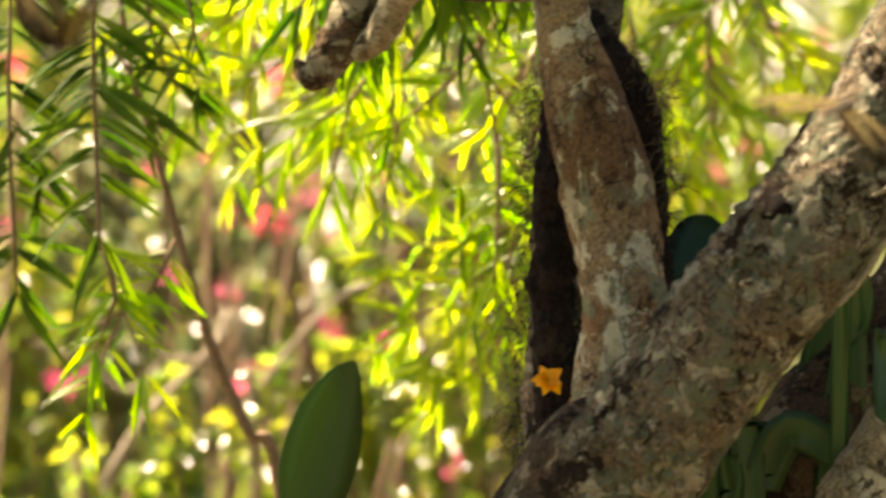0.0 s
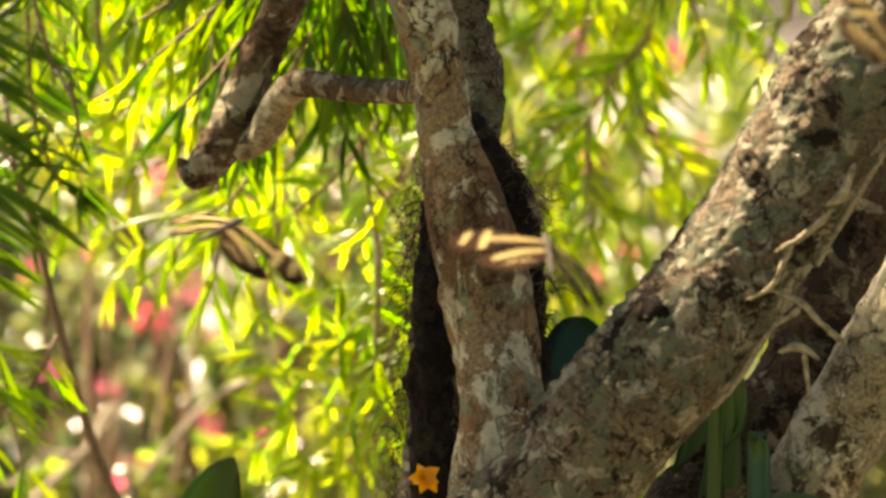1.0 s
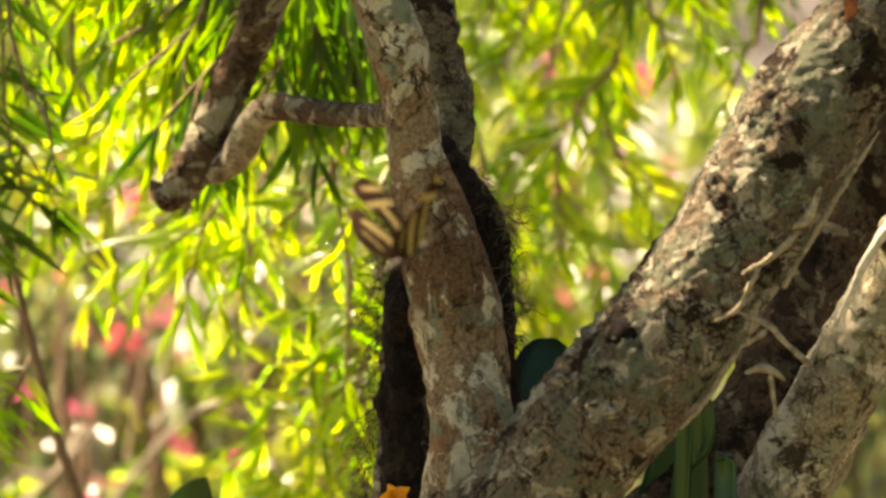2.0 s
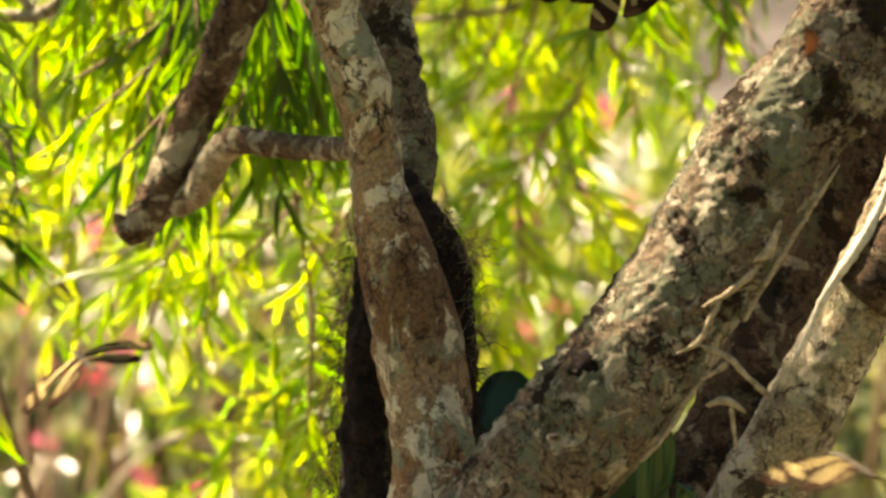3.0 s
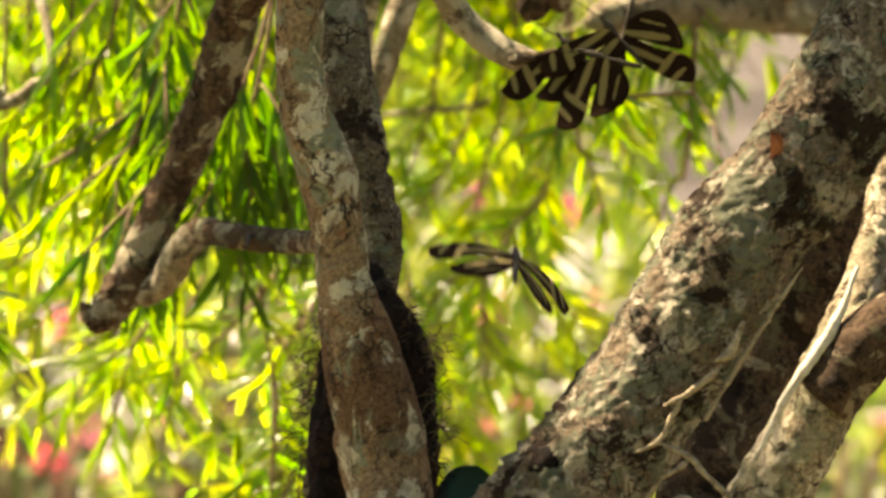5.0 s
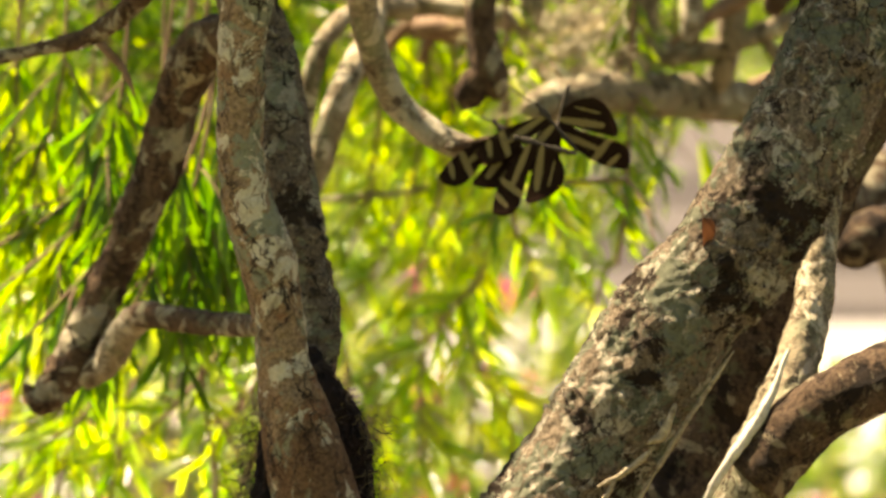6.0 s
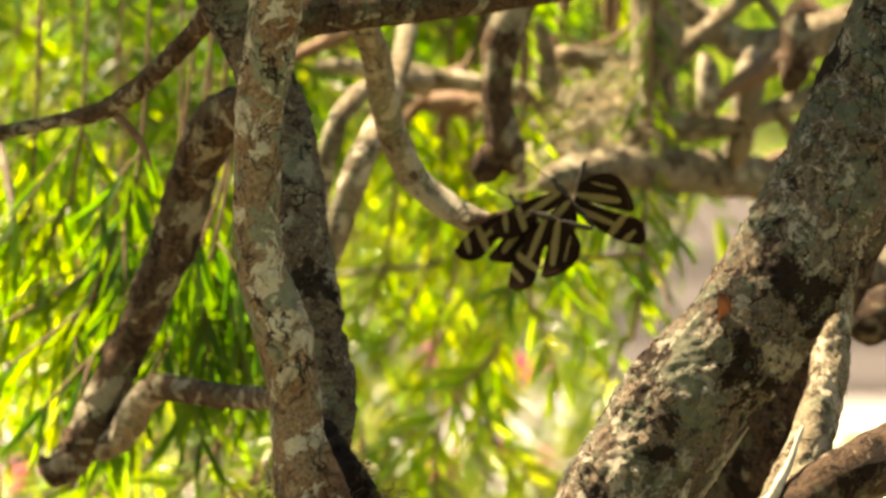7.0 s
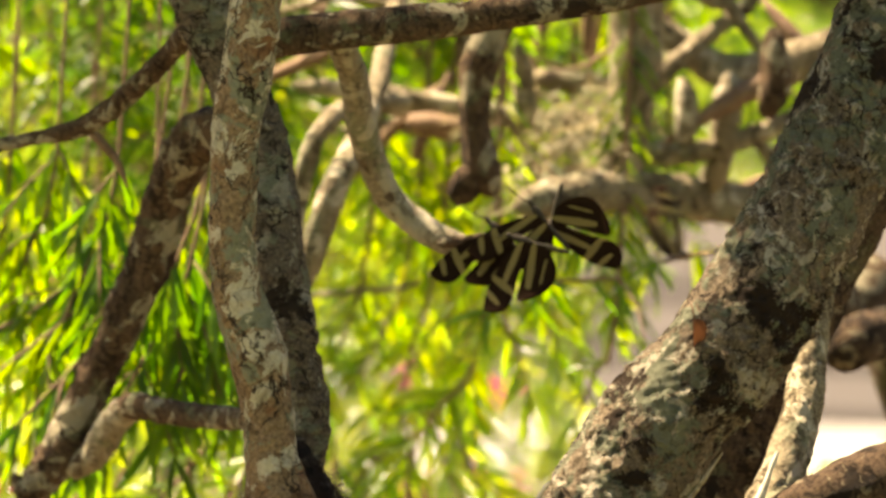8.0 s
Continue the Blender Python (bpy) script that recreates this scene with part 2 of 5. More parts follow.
# ---- mesh makers ----
def mesh_of(name, verts, faces, smooth=True):
    me = bpy.data.meshes.new(name)
    me.from_pydata([tuple(v) for v in verts], [], [tuple(f) for f in faces])
    if smooth:
        me.polygons.foreach_set("use_smooth", [True] * len(me.polygons))
    return me


def part(name, me, material_, parent, label="", kind=""):
    ob = new(name, me)
    for m in material_ if isinstance(material_, tuple) else (material_,):
        me.materials.append(m)
    ob.parent = parent
    return tagged(ob, label, kind=kind)


def thing(name, label, category, group="", kind="", base=(0, 0, 0)):
    ob = new(name)
    ob.location = base
    ob.empty_display_size = 0.02
    return tagged(ob, label, category, group, kind)


def curve(points, step):
    """Points on a smooth line through rows of (x, y, z, radius), about step apart."""
    p = np.array(points, float)
    p = np.vstack([2 * p[0] - p[1], p, 2 * p[-1] - p[-2]])
    out = []
    for i in range(1, len(p) - 2):
        a, b, c, d = p[i - 1:i + 3]
        n = max(2, int(np.linalg.norm(c[:3] - b[:3]) / step))
        for k in range(n):
            t = k / n
            out.append(0.5 * (2 * b + (c - a) * t + (2 * a - 5 * b + 4 * c - d) * t * t + (3 * b - a - 3 * c + d) * t ** 3))
    out.append(p[-2])
    return np.array(out)


def tube(points, sides=20, step=0.008, lump=0.06, knots=0.0, grain=0.0, seed=0.0, blunt=True, crust=0.0):
    """A branch: a swept, uneven tube with closed ends."""
    line = curve(points, min(step, 0.0020) if grain else step)
    verts, faces = [], []
    ahead = np.gradient(line[:, :3], axis=0)
    ahead /= np.linalg.norm(ahead, axis=1)[:, None]
    side = np.cross(ahead[0], (0.3, 1, 0.2))
    n = len(line)
    even = max(float(line[:, 3].mean()), 0.004)
    for i in range(n):
        side = side - ahead[i] * side.dot(ahead[i])
        side /= np.linalg.norm(side)
        over = np.cross(ahead[i], side)
        c, r = line[i, :3], line[i, 3]
        if blunt and i in (0, n - 1):
            r *= 0.55
        for k in range(sides):
            a = 2 * math.pi * k / sides
            d = side * math.cos(a) + over * math.sin(a)
            q = Vector(c + d * r)
            s = 1 + lump * noise.noise(q * (0.55 / even) + Vector((seed, 0, 0)))
            s += lump * 0.5 * noise.noise(q * (1.6 / even) + Vector((0, seed, 0)))
            if knots:
                s += knots * max(0, noise.noise(q * 28 + Vector((0, 0, seed))) - 0.25)
            h = grain * (noise.noise(q * 190) + 0.6 * noise.noise(q * 430)) if grain else 0
            if crust:
                # scaly plates with crevices, thicker in some places
                some = min(1.0, max(0.15, 0.5 + 1.6 * noise.noise(q * 22)))
                h += some * crust * (abs(noise.noise(q * 120)) * 1.6 - 0.5 + 0.8 * abs(noise.noise(q * 310 + Vector((5, 1, 2)))))
            verts.append(c + d * (r * s + h))
    for i in range(n - 1):
        for k in range(sides):
            a, b = i * sides + k, i * sides + (k + 1) % sides
            faces.append((a, b, b + sides, a + sides))
    verts += [line[0, :3] - ahead[0] * line[0, 3] * 0.25, line[-1, :3] + ahead[-1] * line[-1, 3] * 0.25]
    for k in range(sides):
        faces.append((len(verts) - 2, (k + 1) % sides, k))
        faces.append((len(verts) - 1, (n - 1) * sides + k, (n - 1) * sides + (k + 1) % sides))
    return verts, faces


def branch(name, points, material_, parent, label="", **how):
    return part(name, mesh_of(name, *tube(points, **how)), material_, parent, label)


def blade(width, bend=0.15, fold=0.25, rows=6, belly=0.45):
    """A leaf one unit long on +Y, its face up: verts and faces."""
    v, f = [], []
    for i in range(rows + 1):
        t = i / rows
        w = width * 0.5 * (math.sin(math.pi * min(1, t ** (0.7 if belly < 0.5 else 1.1))) ** 0.8 if 0 < t < 1 else 0.06)
        z = -bend * t * t
        v += [(-w, t, z + w * fold), (0, t, z), (w, t, z + w * fold)]
    for i in range(rows):
        a = 3 * i
        f += [(a, a + 1, a + 4, a + 3), (a + 1, a + 2, a + 5, a + 4)]
    return np.array(v), f


def scatter(shape, where, along, up, size):
    """Many copies of a shape in one mesh: places, directions of its +Y, its upward sides, sizes."""
    v, f = shape
    y = along / np.linalg.norm(along, axis=1)[:, None]
    x = np.cross(y, up)
    x /= np.maximum(np.linalg.norm(x, axis=1), 1e-6)[:, None]
    z = np.cross(x, y)
    all_v = where[:, None, :] + size[:, None, None] * (v[None, :, 0:1] * x[:, None] + v[None, :, 1:2] * y[:, None] + v[None, :, 2:3] * z[:, None])
    n = len(v)
    return all_v.reshape(-1, 3), [tuple(a + k * n for a in face) for k in range(len(where)) for face in f]


def joined(*pieces):
    verts, faces = [], []
    for v, f in pieces:
        k = len(verts)
        verts += [tuple(p) for p in v]
        faces += [tuple(a + k for a in face) for face in f]
    return verts, faces


rng = np.random.default_rng(4)

# ---- ground ----
def sheet(name, x0, x1, y0, y1, z, material_, label, depth=0.0, cells=1):
    if depth:
        v = [(x, y, zz) for zz in (z - depth, z) for x, y in ((x0, y0), (x1, y0), (x1, y1), (x0, y1))]
        f = [(0, 3, 2, 1), (4, 5, 6, 7), (0, 1, 5, 4), (1, 2, 6, 5), (2, 3, 7, 6), (3, 0, 4, 7)]
    else:
        v = [(x0, y0, z), (x1, y0, z), (x1, y1, z), (x0, y1, z)]
        f = [(0, 1, 2, 3)]
    ob = new(name, mesh_of(name, v, f, False))
    ob.data.materials.append(material_)
    return tagged(ob, label, name, kind="structure")


sheet("ground", -400, 400, -60, 900, 0.0, GRASS_GROUND, "green ground cover that reaches the horizon")
sheet("planting_bed", -6, 6, 3.5, 15.0, 0.012, SOIL, "brown leaf mulch under the shrubs", 0.02)
sheet("pavement", -14, 14, 15.0, 25.2, 0.03, PAVING, "pale concrete pavement in full sun", 0.06)
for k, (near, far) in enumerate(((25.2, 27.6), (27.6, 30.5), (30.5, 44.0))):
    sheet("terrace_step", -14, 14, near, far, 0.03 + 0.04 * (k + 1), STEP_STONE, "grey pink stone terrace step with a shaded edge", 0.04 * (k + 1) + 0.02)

# ---- the lichened tree ----
tree_thing = thing("old_tree", "old lichen-crusted tree forking low above the ground", "tree", base=(0.05, 5.45, 0))


def limb(name, points, material_, label="", parent=None, **how):
    """A branch given in the place's own space, hung under its tree."""
    ob = branch(name, points, material_, parent or tree_thing, label, **how)
    ob.matrix_parent_inverse = (parent or tree_thing).matrix_basis.inverted()
    return ob


bpy.context.view_layer.update()
foot = (-0.0356, 5.4200, 0.9432)
limb("trunk", [(foot[0] - 0.01, 5.46, -0.05, 0.12), (foot[0] - 0.01, 5.45, 0.15, 0.085), (foot[0], 5.44, 0.6, 0.07), (*foot[:2], foot[2] - 0.04, 0.062), (-0.0194, 5.4200, 0.9830, 0.0471), (-0.0004, 5.4000, 1.0125, 0.0369)],
     BROWN_BARK, "thick dark brown trunk below the fork", sides=40, step=0.01, lump=0.12, knots=0.25)
limb("main_limb", [(-0.0132, 5.4000, 0.9852, 0.0400), (0.0198, 5.3800, 1.0372, 0.0380), (0.0845, 5.3600, 1.1171, 0.0366), (0.1274, 5.3600, 1.1737, 0.0357), (0.1882, 5.3600, 1.2710, 0.0341), (0.2236, 5.3600, 1.3144, 0.0341), (0.2668, 5.3800, 1.3939, 0.0324), (0.3029, 5.4000, 1.4753, 0.0325), (0.3311, 5.4200, 1.5587, 0.0314), (0.3503, 5.4500, 1.6488, 0.0284)],
     LIMB_BARK, "leaning limb with pale and grey-green lichen crust", sides=150, step=0.0017, lump=0.07, knots=0.12, grain=0.0014, crust=0.0043)
limb("stem", [(-0.0115, 5.4700, 0.9926, 0.0301), (-0.0029, 5.4800, 1.0759, 0.0235), (-0.0051, 5.4900, 1.1012, 0.0232), (-0.0093, 5.5000, 1.1324, 0.0252), (-0.0157, 5.5000, 1.1645, 0.0239), (-0.0236, 5.5000, 1.1965, 0.0220), (-0.0322, 5.5000, 1.2285, 0.0162), (-0.0364, 5.5000, 1.2605, 0.0150), (-0.0427, 5.5000, 1.2925, 0.0166), (-0.0542, 5.5000, 1.3244, 0.0147), (-0.0593, 5.5000, 1.3563, 0.0137), (-0.0588, 5.5000, 1.3880, 0.0134), (-0.0587, 5.5000, 1.4205, 0.0137), (-0.0535, 5.5000, 1.4532, 0.0147), (-0.0508, 5.5000, 1.4858, 0.0147), (-0.0474, 5.5000, 1.5346, 0.0140), (-0.0558, 5.5000, 1.6416, 0.0127)],
     STEM_BARK, "slender upright stem with rust and pale lichen patches", sides=80, step=0.0026, lump=0.07, knots=0.14, grain=0.0007, crust=0.0012)
limb("mossy_stem", [(-0.0323, 5.5600, 0.9735, 0.0242), (-0.0424, 5.5800, 1.0222, 0.0187), (-0.0380, 5.6000, 1.0651, 0.0185), (-0.0330, 5.6000, 1.1300, 0.0180), (-0.0240, 5.6000, 1.1900, 0.0170), (-0.0160, 5.6000, 1.2478, 0.0158), (-0.0226, 5.6000, 1.2807, 0.0162), (-0.0279, 5.6000, 1.3137, 0.0165), (-0.0338, 5.6000, 1.3466, 0.0165), (-0.0394, 5.6100, 1.3792, 0.0162), (-0.0464, 5.6200, 1.4118, 0.0166), (-0.0586, 5.6200, 1.4412, 0.0166), (-0.0712, 5.6200, 1.4674, 0.0172), (-0.0806, 5.6200, 1.4936, 0.0186), (-0.0852, 5.6200, 1.5134, 0.0199), (-0.0950, 5.6200, 1.5600, 0.0220), (-0.1068, 5.6200, 1.6413, 0.0228)],
            DARK_BARK, "dark furrowed stem behind the pale one", sides=60, step=0.0035, lump=0.10, knots=0.2, grain=0.0012, crust=0.0034)
limb("crossing_branch", [(-0.0545, 5.6600, 1.4686, 0.0118), (-0.0345, 5.6600, 1.4722, 0.0118), (0.0319, 5.6600, 1.4815, 0.0111), (0.0986, 5.6700, 1.4906, 0.0102), (0.1820, 5.6800, 1.5069, 0.0092), (0.2659, 5.7000, 1.5326, 0.0086)], BRANCH_BARK, "dark brown level branch", sides=24, step=0.006, lump=0.10, knots=0.2)
limb("hooked_branch", [(-0.0629, 5.7600, 1.4152, 0.0133), (-0.0871, 5.8000, 1.4049, 0.0151), (-0.1008, 5.8300, 1.3743, 0.0149), (-0.1097, 5.8400, 1.3392, 0.0139), (-0.1284, 5.8500, 1.2900, 0.0125), (-0.1453, 5.8600, 1.2510, 0.0122), (-0.1627, 5.8600, 1.2142, 0.0126), (-0.1789, 5.8600, 1.1885, 0.0112), (-0.1917, 5.8600, 1.1848, 0.0051)], BRANCH_BARK, "mottled brown branch with a broken blunt tip", sides=40, step=0.004, lump=0.14, knots=0.35, grain=0.0012, crust=0.0012)
limb("broken_tip", [(-0.1817, 5.8600, 1.1809, 0.0081), (-0.1885, 5.8600, 1.1891, 0.0054), (-0.1936, 5.8600, 1.1956, 0.0014)], BRANCH_BARK, "splintered dark tip of the branch", sides=16, step=0.003, lump=0.25, knots=0.3)
limb("elbow_branch", [(-0.0334, 5.6200, 1.2486, 0.0065), (-0.0472, 5.6900, 1.2439, 0.0066), (-0.0680, 5.7400, 1.2411, 0.0073), (-0.0993, 5.7800, 1.2415, 0.0077), (-0.1186, 5.8000, 1.2426, 0.0081), (-0.1268, 5.8200, 1.2378, 0.0081)], BRANCH_BARK, "thin brown level branch", sides=24, step=0.005, lump=0.12, knots=0.2, grain=0.0006)
limb("elbow", [(-0.1133, 5.7900, 1.2440, 0.0080), (-0.1232, 5.8100, 1.2399, 0.0091), (-0.1328, 5.8300, 1.2288, 0.0095), (-0.1433, 5.8500, 1.2100, 0.0095), (-0.1590, 5.8600, 1.1986, 0.0081)], ELBOW_BARK, "pale bare elbow of the branch", sides=28, step=0.004, lump=0.12, knots=0.2, grain=0.0006)
limb("roost_branch", [(-0.0013, 5.7200, 1.4738, 0.0086), (0.0080, 5.7500, 1.4462, 0.0090), (0.0178, 5.7800, 1.4048, 0.0090), (0.0324, 5.8000, 1.3737, 0.0091), (0.0552, 5.8000, 1.3545, 0.0084), (0.0793, 5.7900, 1.3447, 0.0074), (0.0981, 5.7800, 1.3416, 0.0040)], ELBOW_BARK, "grey hooked branch on which butterflies roost", sides=24, step=0.005, lump=0.10, knots=0.2)
limb("roost_twig", [(0.0624, 5.7820, 1.3478, 0.0040), (0.0829, 5.7820, 1.3500, 0.0035), (0.1066, 5.7820, 1.3564, 0.0030), (0.1372, 5.7820, 1.3640, 0.0015)], BRANCH_BARK, "thin dark twig under the roost", sides=12, step=0.004, lump=0.2)
limb("side_branch", [(-0.0814, 5.6600, 1.4884, 0.0079), (-0.0971, 5.7200, 1.4649, 0.0066), (-0.1245, 5.7600, 1.4352, 0.0067), (-0.1518, 5.7800, 1.4130, 0.0064), (-0.1848, 5.8000, 1.4031, 0.0044), (-0.2230, 5.8200, 1.3931, 0.0044), (-0.2821, 5.8400, 1.3706, 0.0034)], BRANCH_BARK, "thin brown side branch", sides=16, step=0.005, lump=0.14, knots=0.3)
limb("twig", [(-0.1501, 5.7800, 1.4103, 0.0033), (-0.1362, 5.7800, 1.3962, 0.0027), (-0.1299, 5.7800, 1.3860, 0.0020), (-0.1263, 5.7800, 1.3758, 0.0013)], TWIG_BARK, sides=8, step=0.006)
# the second trunk, behind the leaning limb
limb("shaded_trunk", [(0.0361, 5.6000, 0.9196, 0.0357), (0.1589, 5.6200, 1.0625, 0.0309), (0.1855, 5.6400, 1.1238, 0.0301), (0.2123, 5.6600, 1.1848, 0.0279), (0.2450, 5.6600, 1.2539, 0.0246), (0.2722, 5.6600, 1.2994, 0.0197), (0.2982, 5.6600, 1.3501, 0.0164), (0.3306, 5.6600, 1.4210, 0.0148)], BROWN_BARK, "shaded brown trunk behind the limb", sides=36, step=0.006, lump=0.16, knots=0.3, grain=0.001)
limb("pale_trunk", [(0.1101, 5.5000, 0.9303, 0.0303), (0.1891, 5.5000, 1.0740, 0.0248), (0.2129, 5.5000, 1.1196, 0.0229), (0.2384, 5.5000, 1.1677, 0.0210), (0.2508, 5.5000, 1.1934, 0.0191), (0.2619, 5.5200, 1.2282, 0.0134), (0.2728, 5.5400, 1.2665, 0.0119), (0.2780, 5.5600, 1.3049, 0.0106), (0.2843, 5.5800, 1.3503, 0.0090)], PALE_BARK, "pale slanting trunk with a sunlit edge", sides=64, step=0.004, lump=0.10, knots=0.2, grain=0.0009, crust=0.0014)
# thin whitish strip added as the sunlit left edge of the pale trunk
limb("lit_edge_strip", [(0.2580, 5.4950, 1.2464, 0.0010), (0.2490, 5.4880, 1.2226, 0.0025), (0.2405, 5.4830, 1.2066, 0.0034), (0.2285, 5.4790, 1.1891, 0.0030), (0.2160, 5.4770, 1.1700, 0.0025), (0.2075, 5.4770, 1.1509, 0.0019), (0.1985, 5.4770, 1.1333, 0.0011)], LIT_EDGE, "whitish strip painted as the trunk's sunlit edge", sides=16, step=0.004, lump=0.25, knots=0.2, grain=0.0006)
limb("low_branch", [(0.2370, 5.4900, 1.1695, 0.0184), (0.2658, 5.4900, 1.2025, 0.0197), (0.2916, 5.4900, 1.2202, 0.0197), (0.3311, 5.5000, 1.2370, 0.0185), (0.3895, 5.5000, 1.2574, 0.0159)], BROWN_BARK, "thick brown branch running outward", sides=32, step=0.006, lump=0.12, knots=0.3, grain=0.0008)

for pts in ([(0.0734, 5.3480, 1.1541, 0.0068), (0.0826, 5.3410, 1.1447, 0.0124), (0.0903, 5.3390, 1.1336, 0.0105), (0.0964, 5.3470, 1.1254, 0.0043)],):
    limb("knot", pts, ROOT_MAT, "dark rough knot", sides=24, step=0.0025, lump=0.5, knots=0.6, grain=0.0025)


# moss and fine roots on the dark stem
def strand():
    v, f = [], []
    for i in range(6):
        t = i / 5
        v += [(-0.018 + 0.14 * math.sin(6 * t), t, 0.14 * math.cos(7 * t)), (0.018 + 0.14 * math.sin(6 * t), t, 0.14 * math.cos(7 * t) + 0.018)]
    return np.array(v), [(2 * i, 2 * i + 1, 2 * i + 3, 2 * i + 2) for i in range(5)]


def fur(name, lines, count, width, length, material_, label, parent=None):
    """Strands that hang from a line of (x, y, z, radius)."""
    line = curve(lines, 0.004)
    k = rng.integers(0, len(line), count)
    c = line[k]
    a = rng.normal(0, 1, (count, 3))
    a[:, 1] *= 0.6
    a /= np.linalg.norm(a, axis=1)[:, None]
    where = c[:, :3] + a * (c[:, 3:4] * rng.uniform(0.2, width, (count, 1)))
    along = a * 0.8 + rng.normal(0, 0.5, (count, 3)) + np.array([0, 0, -0.7])
    size = length * rng.uniform(0.3, 1.3, count)
    v, f = scatter(strand(), where, along, rng.normal(0, 1, (count, 3)), size)
    parent = parent or tree_thing
    ob = part(name, mesh_of(name, v, f), material_, parent, label, "stuff")
    ob.matrix_parent_inverse = parent.matrix_basis.inverted()


fur("moss", [(-0.0494, 5.6000, 1.2087, 0.0045), (-0.0540, 5.6000, 1.1696, 0.0078), (-0.0579, 5.6000, 1.1174, 0.0097), (-0.0612, 5.6000, 1.0644, 0.0123), (-0.0674, 5.6000, 1.0398, 0.0117), (-0.0702, 5.6000, 0.9889, 0.0104)], 900, 1.1, 0.011, MOSS, "olive hanging moss along the dark stem")
fur("root_fur", [(-0.0468, 5.6000, 1.1990, 0.0032), (-0.0501, 5.6000, 1.1566, 0.0058), (-0.0527, 5.6000, 1.1043, 0.0071), (-0.0550, 5.6000, 1.0644, 0.0084), (-0.0612, 5.6000, 1.0333, 0.0084), (-0.0607, 5.6000, 0.9887, 0.0078)], 800, 1.0, 0.012, ROOT_FUR, "mat of dark fine roots down the stem")
fur("root_fur", [(-0.0158, 5.5600, 1.2245, 0.0052), (0.0019, 5.5600, 1.2083, 0.0077), (0.0110, 5.5600, 1.1824, 0.0097), (0.0142, 5.5600, 1.1468, 0.0084), (0.0168, 5.5600, 1.1078, 0.0077), (0.0194, 5.5600, 1.0689, 0.0064)], 900, 1.0, 0.012, ROOT_FUR, "tangle of dark fine roots")
fur("moss", [(0.0052, 5.5600, 1.2115, 0.0071), (0.0229, 5.5600, 1.1856, 0.0064), (0.0213, 5.5600, 1.1597, 0.0071), (0.0187, 5.5600, 1.1305, 0.0039)], 170, 1.1, 0.014, MOSS, "olive moss tuft")
limb("root_clump", [(-0.0233, 5.5800, 1.2361, 0.0071), (-0.0103, 5.5700, 1.2141, 0.0116), (0.0006, 5.5700, 1.1914, 0.0148), (0.0052, 5.5700, 1.1654, 0.0142), (0.0091, 5.5700, 1.1329, 0.0123), (0.0123, 5.5700, 1.1005, 0.0103), (0.0143, 5.5700, 1.0679, 0.0090), (0.0169, 5.5700, 1.0354, 0.0058)], ROOT_MAT, "matted dark root clump", sides=40, step=0.003, lump=0.22, knots=0.4, grain=0.002, crust=0.002)


# matted roots whose near-black colour also paints the shadow on the lower stem
limb("root_mat", [(-0.0350, 5.5750, 1.2137, 0.0039), (-0.0375, 5.5700, 1.1849, 0.0084), (-0.0401, 5.5600, 1.1468, 0.0109), (-0.0417, 5.5600, 1.1014, 0.0116), (-0.0420, 5.5600, 1.0689, 0.0122), (-0.0409, 5.5600, 1.0454, 0.0129), (-0.0433, 5.5600, 1.0075, 0.0122), (-0.0443, 5.5600, 0.9567, 0.0097)], ROOT_MAT, "dark matted roots down the stem, near-black for its shadow", sides=40, step=0.003, lump=0.22, knots=0.4, grain=0.002, crust=0.002)


# ---- flat leaves and the flower at the fork ----
def strap_leaf(name, label, points, material_, group=""):
    """A long leaf along rows of (x, y, z, half width), with a keel and some thickness."""
    line = curve(points, 0.006)
    ahead = np.gradient(line[:, :3], axis=0)
    verts, faces = [], []
    for (x, y, z, w), d in zip(line, ahead):
        s = np.cross(d, (0, 1, 0))
        s /= np.linalg.norm(s)
        for k, (a, b) in enumerate(((-1, 0), (-0.5, 0.12), (0, 0.2), (0.5, 0.12), (1, 0), (0.5, 0.15), (0, 0.24), (-0.5, 0.15))):
            verts.append(np.array((x, y, z)) + s * a * w + np.array((0, 1, 0)) * b * w + (np.array((0, 0.0015, 0)) if k > 4 else 0))
    n = 8
    for i in range(len(line) - 1):
        for k in range(n):
            a, b = i * n + k, i * n + (k + 1) % n
            faces.append((a, b, b + n, a + n))
    faces += [tuple(range(n)), tuple((len(line) - 1) * n + k for k in reversed(range(n)))]
    ob = new(name, mesh_of(name, verts, faces))
    ob.data.materials.append(material_)
    return tagged(ob, label, "leaf", group)


def leaf_clump(name, label, leaves, category="plant"):
    base = leaves[0][0][0]
    clump = thing(name, label, category, base=base[:3])
    for pts, mat_ in leaves:
        ob = strap_leaf("leaf", "", pts, mat_)
        del ob["category"]
        ob.parent = clump
        ob.matrix_parent_inverse = Matrix.Translation(base[:3]).inverted()
    return clump


